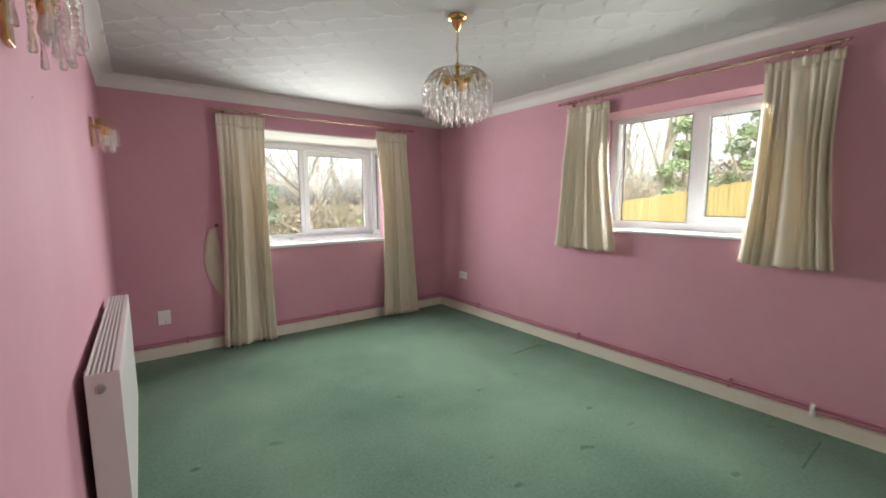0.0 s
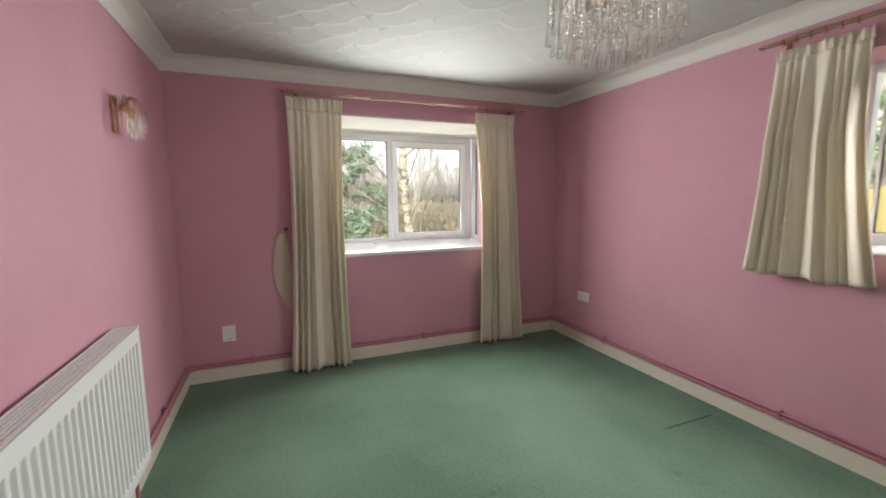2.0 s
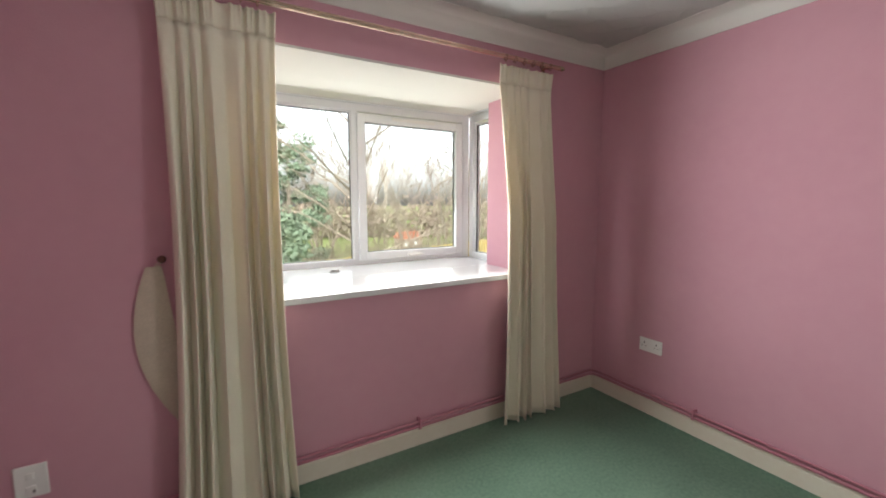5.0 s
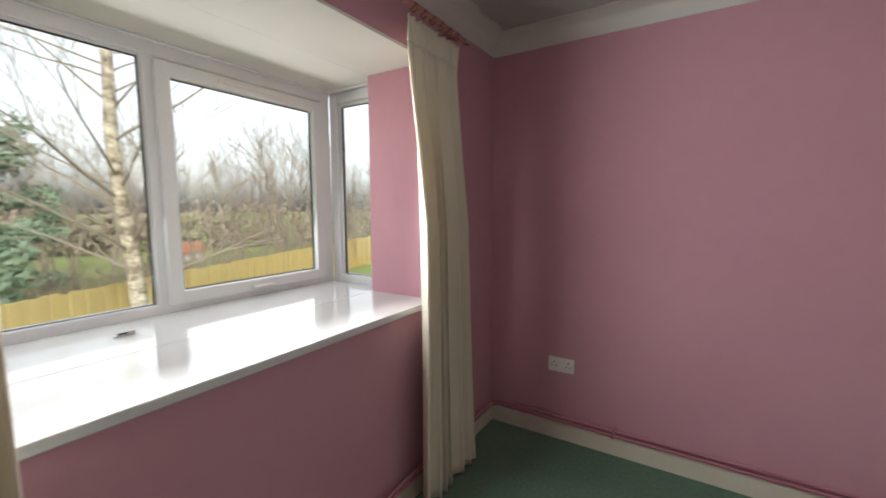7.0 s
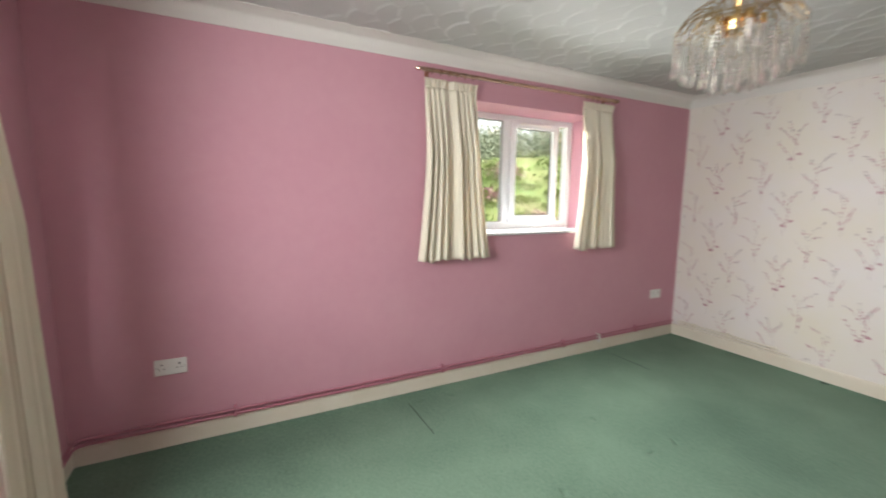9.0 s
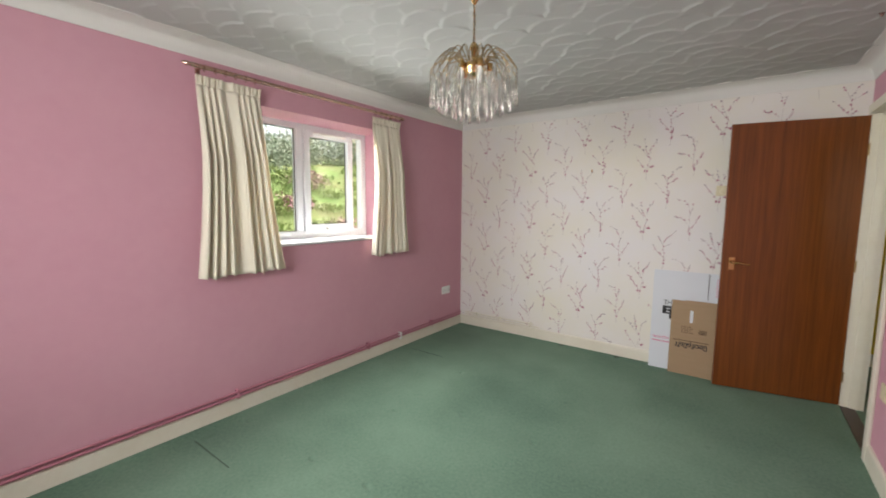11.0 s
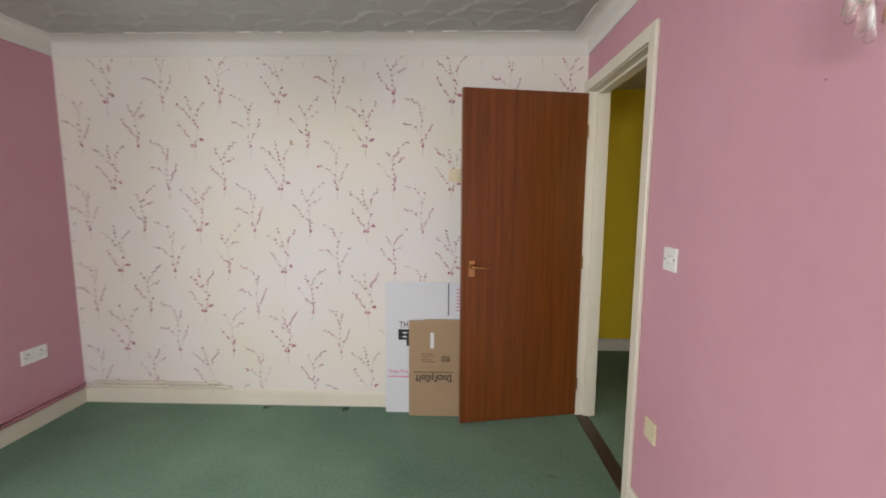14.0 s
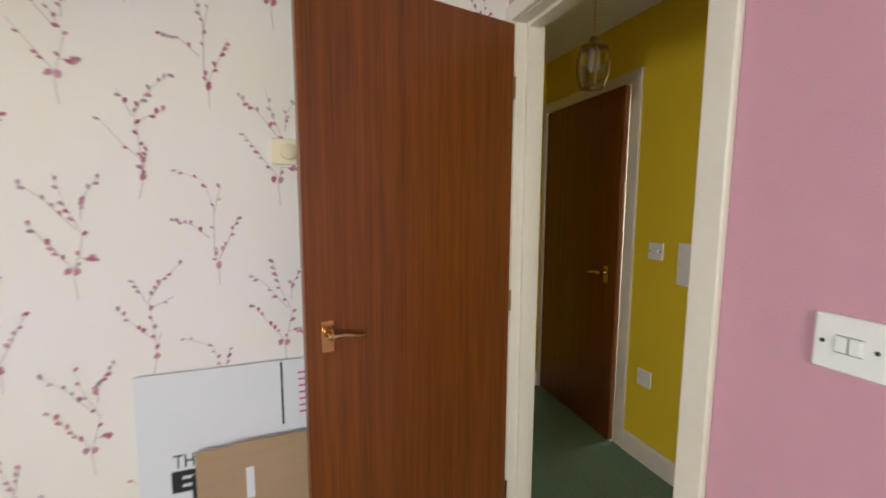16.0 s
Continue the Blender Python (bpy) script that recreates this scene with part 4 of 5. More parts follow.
text_mesh("Vote Pos", 0.036, Matrix.Translation((0.018, 0.262, 0.0002)), INK_PINK, wb, label="magenta printed words", sx=0.95)
bm = bmesh.new()
for k in range(9):
    box(bm, 0.018 + k * 0.017, 0.030 + k * 0.017, 0.235, 0.243, 0.0002, 0.0009)
for k in range(7):
    box(bm, 0.452, 0.482, 0.670 + k * 0.022, 0.676 + k * 0.022, 0.0002, 0.0009)
tagged(part("small_print", bm, INK_PINK, wb), kind="stuff")
part("dark_corner", boxed(0.150, 0.200, 0.085, 0.150, 0.0002, 0.0009), INK, wb)

cb = thing("cardboard_sheet", sheet_pose(1.068, S + 0.098, 2.4), "brown flattened cardboard leaning against the white board", "cardboard")
bm = boxed(0, 0.100, 0, 0.616, -0.007, 0.0, 0.0015)
box(bm, 0.099, 0.345, 0, 0.623, -0.007, 0.0, 0.0015)
part("sheet", bm, CARD_BROWN, cb)
bm = bmesh.new()
for k, (up, down, w) in enumerate(((0.044, 0, 0.024), (0.030, 0, 0.022), (0.030, 0, 0.032), (0.046, 0, 0.015), (0.030, 0.014, 0.022), (0.044, 0, 0.024), (0.030, 0, 0.022), (0.046, 0, 0.015), (0.042, 0, 0.014))):
    x = 0.268 - sum((0.024, 0.022, 0.032, 0.015, 0.022, 0.024, 0.022, 0.015)[:k]) - 0.0045 * k
    y0, y1 = 0.268 + down, 0.268 - up
    box(bm, x - 0.007, x, y1, y0, 0.0002, 0.0010)
    if w > 0.018:
        box(bm, x - w, x - w + 0.006, y1 + 0.004, 0.266, 0.0002, 0.0010)
        box(bm, x - w + 0.006, x - 0.007, y1, y1 + 0.007, 0.0002, 0.0010)
        box(bm, x - w + 0.006, x - 0.007, 0.261, 0.268, 0.0002, 0.0010)
    else:
        box(bm, x - w, x - 0.007, y1 + 0.006, y1 + 0.013, 0.0002, 0.0010)
part("printed_mark", bm, INK, cb, "bold black upside-down printed mark")
bm = bmesh.new()
for k in range(14):
    box(bm, 0.030 + k * 0.018, 0.043 + k * 0.018, 0.282, 0.290, 0.0002, 0.0009)
for r in range(4):
    for k in range(5 - r % 2):
        box(bm, 0.080 + k * 0.018, 0.094 + k * 0.018, 0.352 + r * 0.016, 0.357 + r * 0.016, 0.0002, 0.0009)
tagged(part("small_print", bm, INK_BROWN, cb), kind="stuff")
bm = bmesh.new()
for k in range(12):
    box(bm, 0.205 + k * 0.0046, 0.2075 + k * 0.0046, 0.352, 0.392, 0.0002, 0.0009)
part("barcode_bars", bm, INK_BROWN, cb)
part("tape_scar", boxed(0.135, 0.158, 0.440, 0.540, 0.0002, 0.0006), CARD_WHITE, cb, "pale torn tape mark")

# ---- chandelier and wall lights ----
DROP = [(0.0008, 0.0), (0.0030, -0.006), (0.0036, -0.012), (0.0036, -0.060), (0.0042, -0.085), (0.0066, -0.110), (0.0080, -0.121), (0.0076, -0.129), (0.001, -0.133)]


def drop_mesh(length):
    s = length / 0.133
    return finish(lathe([(r, z * s if z > -0.09 else -length - (-0.133 - z)) for r, z in DROP], 8), "glass_drop", CRYSTAL, True)


def bead_mesh(count):
    bm = bmesh.new()
    for k in range(count):
        bmesh.ops.create_icosphere(bm, subdivisions=1, radius=0.0062, matrix=Matrix.Translation((0, 0, -0.008 - k * 0.0145)))
    return finish(bm, "bead_string", CRYSTAL, False)


DROP_LONG, DROP_MID, DROP_SHORT = drop_mesh(0.150), drop_mesh(0.128), drop_mesh(0.105)
BEADS, BEADS_SHORT = bead_mesh(8), bead_mesh(6)


def hang(name, mesh, parent, x, y, z):
    ob = new(name, mesh)
    ob.parent = parent
    ob.location = (x, y, z)
    return tagged(ob, kind="stuff") if name == "bead_string" else ob


def fountain_wire(bm, ang, r_in, r_out, z_in, z_peak, z_out, rad=0.0016, flat=1.0):
    """One arching brass wire that springs from the middle, rises and falls at the rim."""
    c, s = math.cos(ang), math.sin(ang)
    pts = []
    for k in range(11):
        f = k / 10
        r = r_in + (r_out - r_in) * f ** 0.85
        z = z_in + (z_peak - z_in) * math.sin(math.pi / 2 * min(1, f / 0.42)) if f < 0.42 else z_peak - (z_peak - z_out) * (1 - math.cos(math.pi / 2 * (f - 0.42) / 0.58))
        pts.append((r * c, r * s * flat, z))
    tube(bm, pts, rad, 5)
    return bm


def chandelier():
    cx, cy = 1.626, 2.365
    th = thing("chandelier", pose(cx, cy, CEIL_Z), "brass waterfall chandelier with hanging glass drops", "chandelier")
    z0 = -CEIL_Z
    part("ceiling_rose", lathe([(0.052, -0.004), (0.054, -0.010), (0.050, -0.022), (0.034, -0.032), (0.028, -0.052), (0.018, -0.066), (0.010, -0.078), (0.004, -0.086)], 28), BRASS, th, "polished brass ceiling cup", smooth=True)
    bm = bmesh.new()
    for k in range(9):
        z = -0.090 - k * 0.0175
        a = (k % 2) * math.pi / 2 + 0.4
        tube(bm, [(0.0055 * math.cos(a) * math.cos(q), 0.0055 * math.sin(a) * math.cos(q), z + 0.0125 * math.sin(q)) for q in (2 * math.pi * j / 12 for j in range(12))], 0.0014, 5, closed=True)
    part("chain", bm, BRASS, th, "thin brass link chain", smooth=True)
    bm = bmesh.new()
    tube(bm, [(0.004 * math.sin(k), 0.004 * math.cos(k * 1.3), -0.08 - 0.017 * k) for k in range(10)], 0.0018, 6)
    part("flex", bm, DARK, th)
    part("stem", lathe([(0.004, 2.085 + z0), (0.012, 2.078 + z0), (0.018, 2.066 + z0), (0.020, 2.058 + z0), (0.011, 2.046 + z0), (0.011, 2.002 + z0), (0.034, 1.996 + z0), (0.052, 1.988 + z0), (0.054, 1.968 + z0), (0.050, 1.962 + z0), (0.048, 1.944 + z0), (0.020, 1.936 + z0), (0.001, 1.934 + z0)], 28), BRASS, th, "turned brass stem and cup", smooth=True)
    for k in range(5):
        a = 2 * math.pi * k / 5
        m = Matrix.Translation((0.070 * math.cos(a), 0.070 * math.sin(a), 1.962 + z0))
        lh = part("lamp_holder", lathe([(0.012, 0.0), (0.013, 0.006), (0.013, 0.03), (0.011, 0.034), (0.001, 0.035)], 14, m), BRASS, th, smooth=True)
        part("bulb", lathe([(0.009, 0.0), (0.012, -0.012), (0.015, -0.030), (0.012, -0.052), (0.001, -0.070)], 14, m), BULB, lh, smooth=True)
    n = 48
    for k in range(n):
        a = 2 * math.pi * k / n
        tier = (0, 1, 0, 2)[k % 4]
        r_out = (0.188, 0.158, 0.126)[tier]
        z_out = (1.958, 1.962, 1.966)[tier]
        peak = (2.036, 2.040, 2.034)[tier]
        part("wire_arm", fountain_wire(bmesh.new(), a, 0.034, r_out, 1.970 + z0, peak + z0, z_out + z0, 0.0018), DULLBRASS, th, smooth=True)
        zz = (z_out, z_out - 0.020, z_out - 0.040)[tier] + z0
        if k % 4 == 0 or tier:
            hang("glass_drop", DROP_LONG, th, r_out * math.cos(a), r_out * math.sin(a), zz)
        else:
            hang("bead_string", BEADS, th, r_out * math.cos(a), r_out * math.sin(a), zz)
            hang("glass_drop", DROP_SHORT, th, (r_out - 0.004) * math.cos(a), (r_out - 0.004) * math.sin(a), zz - 0.030)
        if tier:
            hang("bead_string", BEADS, th, (r_out - 0.022) * math.cos(a), (r_out - 0.022) * math.sin(a), zz + 0.006)
    for k in range(12):
        a = 2 * math.pi * (k + 0.5) / 12
        hang("glass_drop", DROP_LONG, th, 0.080 * math.cos(a), 0.080 * math.sin(a), 1.905 + z0)
    for k in range(6):
        a = 2 * math.pi * k / 6
        hang("bead_string", BEADS, th, 0.034 * math.cos(a), 0.034 * math.sin(a), 1.93 + z0)
    for r, z in ((0.186, 1.962), (0.122, 1.972)):
        bm = bmesh.new()
        tube(bm, [(r * math.cos(2 * math.pi * k / 48), r * math.sin(2 * math.pi * k / 48), z + z0) for k in range(48)], 0.0015, 5, closed=True)
        part("rim_wire", bm, DULLBRASS, th, smooth=True)
    return th


chandelier()


def wall_light(y, z):
    """Half-round brass fountain light. Local x out of the wall."""
    th = thing("wall_light", pose(W, y, z), "small brass wall light with hanging glass drops", "wall light", "matching wall lights")
    bm = boxed(0.0, 0.012, -0.030, 0.030, -0.085, 0.085, 0.004)
    part("backplate", bm, BRASS, th, "polished brass oblong backplate")
    bm = boxed(0.012, 0.060, -0.012, 0.012, 0.020, 0.042, 0.003)
    box(bm, 0.040, 0.085, -0.030, 0.030, 0.016, 0.030, 0.004)
    part("arm", bm, BRASS, th)
    lh = part("lamp_holder", lathe([(0.013, 0.016), (0.014, 0.0), (0.012, -0.014), (0.001, -0.016)], 14, Matrix.Translation((0.066, 0, 0))), BRASS, th, smooth=True)
    part("bulb", lathe([(0.009, -0.014), (0.015, -0.035), (0.016, -0.050), (0.010, -0.068), (0.001, -0.076)], 14, Matrix.Translation((0.066, 0, 0))), BULB, lh, smooth=True)
    n = 13
    for k in range(n):
        a = -math.pi / 2 + math.pi * k / (n - 1)
        tier = k % 2
        r = (0.096, 0.074)[tier]
        ox = 0.030
        bm = fountain_wire(bmesh.new(), a, 0.014, r, 0.036, 0.082, 0.030, 0.0016, 0.92)
        bm.transform(Matrix.Translation((ox, 0, 0)))
        part("wire_arm", bm, DULLBRASS, th, smooth=True)
        x, yy = ox + r * math.cos(a), r * math.sin(a) * 0.92
        hang("glass_drop", DROP_MID if tier else DROP_SHORT, th, x, yy, 0.030 if tier == 0 else 0.016)
        if tier:
            hang("bead_string", BEADS_SHORT, th, ox + (r + 0.014) * math.cos(a), (r + 0.014) * math.sin(a) * 0.92, 0.026)
    return th


wall_light(3.758, 1.755)
wall_light(1.822, 1.755)

# smoke alarm stub and old fixing on the coving side of the ceiling
fx = thing("ceiling_fixing", pose(0.17, 1.02, CEIL_Z - 0.004), "small rusty metal fixing in the plaster ceiling", "ceiling fixing")
part("stub", lathe([(0.012, 0.0), (0.013, -0.004), (0.007, -0.008), (0.005, -0.018), (0.001, -0.019)], 12), BROWN_KNOB, fx, smooth=True)

# ---- hall beyond the doorway ----
HX, HY = -0.925, -1.105
bm = boxed(HX - 0.1, HX, -0.318, 2.2, -0.05, 2.45)
box(bm, HX - 0.1, HX, HY - 0.1, -1.078, -0.05, 2.45)
box(bm, HX - 0.1, HX, -1.078, -0.318, 1.985, 2.45)
structure("wall_hall_west", bm, YELLOW, "yellow painted hall wall with a door", "wall")
structure("wall_hall_south", boxed(HX, W - 0.1, HY - 0.1, HY, -0.05, 2.45), YELLOW, "yellow painted hall end wall", "wall")
# unseen end wall; its opening is added only to hold the hall's fill lamp
bm = boxed(HX - 0.1, -0.82, 2.2, 2.3, -0.05, 2.45)
box(bm, -0.20, W - 0.1, 2.2, 2.3, -0.05, 2.45)
box(bm, -0.82, -0.20, 2.2, 2.3, -0.05, 0.92)
box(bm, -0.82, -0.20, 2.2, 2.3, 1.98, 2.45)
structure("wall_hall_north", bm, YELLOW, "unseen yellow hall end wall with an opening added for a fill lamp", "wall")
structure("wall_hall_east", boxed(W - 0.112, W - 0.101, HY, S - 0.1, -0.05, 2.45), YELLOW, "yellow painted hall side wall", "wall")
structure("ceiling_hall", boxed(HX - 0.1, W - 0.1, HY - 0.1, 2.3, 2.325, 2.40), COVE, "white hall ceiling", "ceiling")
structure("floor_hall", boxed(HX - 1.2, W - 0.076, HY - 0.1, 2.3, -0.03, 0.0), CARPET, "green carpet in the hall", "carpet")
bm = bmesh.new()
skirting_run(bm, HX, -0.250, HX, 2.2, 1, 0)
skirting_run(bm, HX, HY, W - 0.11, HY, 0, 1)
structure("baseboard_hall", bm, CREAM, "cream gloss skirting in the hall", "skirting")
bm = boxed(HX - 0.1, HX + 0.004, -0.318, -0.300, 0, 1.99)
box(bm, HX - 0.1, HX + 0.003, -1.078, -0.318, 1.977, 1.990)
box(bm, HX - 0.095, HX - 0.055, -1.078, -0.318, 1.945, 1.979)
box(bm, HX - 0.095, HX - 0.055, -1.078, -1.055, 0, 1.945)
box(bm, HX, HX + 0.016, -0.318, -0.250, 0, 2.045, 0.004)
box(bm, HX, HX + 0.016, HY + 0.001, -1.070, 0, 2.045, 0.004)
box(bm, HX, HX + 0.0155, -1.072, -0.316, 1.983, 2.0445, 0.004)
structure("trim_architrave_hall", bm, CREAM, "cream architrave round the hall door", "architrave")
d2 = flush_door("door_2", pose(HX + 0.002, -1.070, 0.006) @ Matrix(((-math.sin(radians(-3.0)), -math.cos(radians(-3.0)), 0, 0), (math.cos(radians(-3.0)), -math.sin(radians(-3.0)), 0, 0), (0, 0, 1, 0), (0, 0, 0, 1))), 0.742, 1.972, "red-brown sapele flush door standing slightly ajar")
lever_handle(d2, Matrix.Translation((0.665, 0, 0.955)) @ Matrix.Rotation(math.pi, 4, "Z") @ Matrix.Diagonal((1, -1, 1, 1)), BRASS)
plate("light_switch", pose(HX, -0.110, 1.125, 0, 0, 90), 0.086, 0.086, "white light switch on the yellow hall wall", "switch", style="switch")
plate("single_socket", pose(HX, -0.135, 0.455, 0, 0, 90), 0.086, 0.086, "white wall socket low on the yellow hall wall", "socket", style="blank")
plate("wall_chart", pose(HX, 0.065, 1.08, 0, 0, 90), 0.10, 0.20, "white plate on the yellow hall wall", "wall plate", style="blank")
# plain unseen room behind the ajar door; its opening is added to brighten the gap
bm = boxed(-2.2, HX - 0.1, HY - 0.15, HY - 0.1, -0.05, 2.45)
box(bm, -2.2, HX - 0.1, 1.2, 1.25, -0.05, 2.45)
box(bm, -2.25, -2.2, HY - 0.15, 1.25, -0.05, 0.6)
box(bm, -2.25, -2.2, HY - 0.15, 1.25, 2.2, 2.45)
structure("wall_far_room", bm, COVE, "plain white walls of the next room", "wall")


def lantern():
    th = thing("hall_lantern", pose(-0.515, -0.145, 2.325), "small brass and glass hall lantern on a chain", "pendant lamp")
    part("ceiling_rose", lathe([(0.040, 0.0), (0.040, -0.010), (0.024, -0.024), (0.006, -0.034)], 20), BRASS, th, smooth=True)
    bm = bmesh.new()
    for k in range(10):
        z = -0.045 - k * 0.0175
        a = (k % 2) * math.pi / 2
        tube(bm, [(0.006 * math.cos(a) * math.cos(q), 0.006 * math.sin(a) * math.cos(q), z + 0.0125 * math.sin(q)) for q in (2 * math.pi * j / 10 for j in range(10))], 0.0016, 5, closed=True)
    part("chain", bm, BRASS, th)
    part("cap", lathe([(0.006, -0.225), (0.018, -0.232), (0.022, -0.250), (0.034, -0.262), (0.064, -0.275), (0.068, -0.285), (0.060, -0.290)], 6), DULLBRASS, th, "brass lantern cap")
    for k in range(6):
        a, b = 2 * math.pi * k / 6, 2 * math.pi * (k + 1) / 6
        prof = [(0.064, -0.288), (0.076, -0.335), (0.070, -0.395), (0.052, -0.448)]
        bm = bmesh.new()
        tube(bm, [(r * math.cos(a), r * math.sin(a), z) for r, z in prof], 0.0045, 6)
        part("rib", bm, DULLBRASS, th)
        bm = bmesh.new()
        va = [bm.verts.new((r * math.cos(a), r * math.sin(a), z)) for r, z in prof]
        vb = [bm.verts.new((r * math.cos(b), r * math.sin(b), z)) for r, z in prof]
        for i in range(3):
            bm.faces.new((va[i], vb[i], vb[i + 1], va[i + 1]))
        part("pane", bm, CRYSTAL, th, "clear bevelled lantern pane")
    bm = bmesh.new()
    tube(bm, [(0.053 * math.cos(2 * math.pi * k / 6), 0.053 * math.sin(2 * math.pi * k / 6), -0.448) for k in range(6)], 0.004, 6, closed=True)
    part("base_ring", bm, DULLBRASS, th)
    part("bulb", lathe([(0.008, -0.29), (0.011, -0.31), (0.016, -0.345), (0.013, -0.370), (0.001, -0.382)], 14), BULB, th, smooth=True)


lantern()

# ---- garden ----


def ground_z(x, y):
    z = -0.45 + 0.055 * (x - 4) - 0.085 * (y - 4)
    far = max(0.0, y - 14)
    z -= min(7.0, 0.09 * far)
    if y < -14:
        z += 0.085 * (y + 14)
    bank = min(1.0, max(0.0, (x - 5.5) / 6.5)) * min(1.0, max(0.0, (5.0 - y) / 5.0))
    z += 2.0 * bank * bank * (3 - 2 * bank)
    if x > 14:
        z += 0.05 * min(x - 14, 30) * min(1.0, max(0.0, (12 - y) / 10))
    dx, dy = max(0.0, -2.4 - x, x - 3.8), max(0.0, -1.5 - y, y - 5.7)
    k = min(1.0, math.hypot(dx, dy) / 2.5)
    z = z * k + (-0.35) * (1 - k)
    return max(-12.0, min(z, 9.0))


def garden_ground():
    def axis(a, b, dense0, dense1):
        out = list(np.linspace(a, dense0, 14)[:-1]) + list(np.linspace(dense0, dense1, 90)) + list(np.linspace(dense1, b, 16)[1:])
        return out
    xs, ys = axis(-900, 900, -6, 22), axis(-900, 1200, -12, 24)
    verts = []
    for y in ys:
        for x in xs:
            z = ground_z(x, y)
            if max(abs(x), abs(y)) < 30:
                z += 0.06 * noise.noise((x * 0.7, y * 0.7, 0)) + 0.03 * noise.noise((x * 2.3, y * 2.3, 4))
            verts.append((x, y, z))
    nx = len(xs)
    quads = [(j * nx + i, j * nx + i + 1, (j + 1) * nx + i + 1, (j + 1) * nx + i) for j in range(len(ys) - 1) for i in range(nx - 1)]
    me = bpy.data.meshes.new("ground")
    me.from_pydata(verts, [], quads)
    me.shade_smooth()
    me.materials.append(GRASS)
    tagged(new("ground", me), "rough green lawn rising to a bank", "ground", kind="structure")


garden_ground()


def fence_run(p, q, top_p, top_q, hgt, label):
    """Close-boarded fence between two posts; each board is a piece of it."""
    th = thing("garden_fence", pose(p[0], p[1], 0), label, "fence")
    d = Vector((q[0] - p[0], q[1] - p[1], 0))
    ln = d.length
    d.normalize()
    rot = Matrix.Rotation(math.atan2(d.y, d.x), 4, "Z")
    n = int(ln / 0.125)
    me = finish(boxed(-0.06, 0.06, -0.012, 0.012, -hgt, 0.0, 0.004, 1), "fence_board", FENCE)
    rnd = random.Random(int(ln * 100))
    for k in range(n):
        f = (k + 0.5) / n
        ob = new("fence_board", me)
        ob.parent = th
        ob.matrix_basis = rot @ Matrix.Translation((f * ln, (k % 2) * 0.014, top_p + (top_q - top_p) * f + rnd.uniform(-0.02, 0.02)))
    for z in (0.25, 1.1):
        bm = bmesh.new()
        tube(bm, [rot @ Vector((0, 0.045, top_p - z)), rot @ Vector((ln, 0.045, top_q - z))], 0.035, 4)
        part("rail", bm, FENCE, th)
    return th


fence_run((-3.5, 9.2), (13.05, 15.4), 0.09, 0.09, 1.7, "pale timber close-boarded fence across the lawn")
fence_run((13.05, 15.4), (13.2, 2.6), 0.10, 2.10, 1.9, "pale timber close-boarded fence climbing the slope")


def grow(bm, p, d, length, rad, depth, rnd, spread=0.55, kids=(2, 4), droop=0.0, seg=5, thin=0.0):
    """Recursive bare branches, tapered and bent."""
    pts, rs = [Vector(p)], [rad]
    n = 5
    v = Vector(d)
    for k in range(n):
        v = (v + Vector((rnd.uniform(-1, 1), rnd.uniform(-1, 1), rnd.uniform(-0.6, 1) - droop)) * 0.13).normalized()
        pts.append(pts[-1] + v * length / n)
        rs.append(max(thin, rad * (1 - 0.62 * (k + 1) / n)))
    tube(bm, pts, rs, seg)
    if depth <= 0:
        return
    for _ in range(rnd.randint(*kids)):
        k = rnd.randint(2, n)
        ax = Vector((rnd.uniform(-1, 1), rnd.uniform(-1, 1), rnd.uniform(-0.2, 0.5))).normalized()
        dd = (v + ax * spread * rnd.uniform(0.8, 1.7)).normalized()
        grow(bm, pts[k], dd, length * rnd.uniform(0.5, 0.75), rs[k] * 0.62, depth - 1, rnd, spread, kids, droop, max(3, seg - 1), thin)


def clump(bm, c, r, count, size, rnd, flat=1.0, slim=0.5, rise=0.0):
    """Loose leaves scattered through a rounded, uneven volume."""
    for _ in range(count):
        a = Vector((rnd.gauss(0, 1), rnd.gauss(0, 1), rnd.gauss(0, 1))).normalized() * r * rnd.random() ** 0.45
        a.z *= flat
        o = Vector(c) + a
        t = Vector((rnd.uniform(-1, 1), rnd.uniform(-1, 1), rnd.uniform(-1, 1) + rise)).normalized()
        u = t.orthogonal().normalized()
        s = size * rnd.uniform(0.6, 1.3)
        bm.faces.new([bm.verts.new(o + s * q) for q in (t, u * slim, -t, -u * slim)])


def birch(x, y, lean, seed, label, height=9.0, rad=0.13):
    th = thing("birch_tree", pose(x, y, ground_z(x, y) - 0.1), label, "tree")
    rnd = random.Random(seed)
    bm = bmesh.new()
    pts = [Vector((lean * (k / 10) ** 1.4 * height * 0.12 + 0.07 * math.sin(k * 1.3), 0.06 * math.sin(k * 0.9 + 1), height * k / 10)) for k in range(11)]
    rs = [rad * (1 - 0.085 * k) for k in range(11)]
    tube(bm, pts, rs, 12)
    part("trunk", bm, BARK_BIRCH, th, "pale peeling birch bark", smooth=True)
    bm = bmesh.new()
    for k in range(2, 11):
        for _ in range(5):
            a = rnd.uniform(0, 2 * math.pi)
            d = Vector((math.cos(a), math.sin(a), rnd.uniform(0.35, 0.9))).normalized()
            grow(bm, pts[k].lerp(pts[k - 1], rnd.random()), d, rnd.uniform(1.4, 3.0) * (1.1 - 0.05 * k), rs[k] * 0.26, 3, rnd, 0.5, (2, 4), 0.25, 4, 0.0038)
    part("crown", bm, BARK, th, "thin bare winter branches")


birch(3.72, 11.05, -0.40, 21, "bare silver birch standing before the fence")


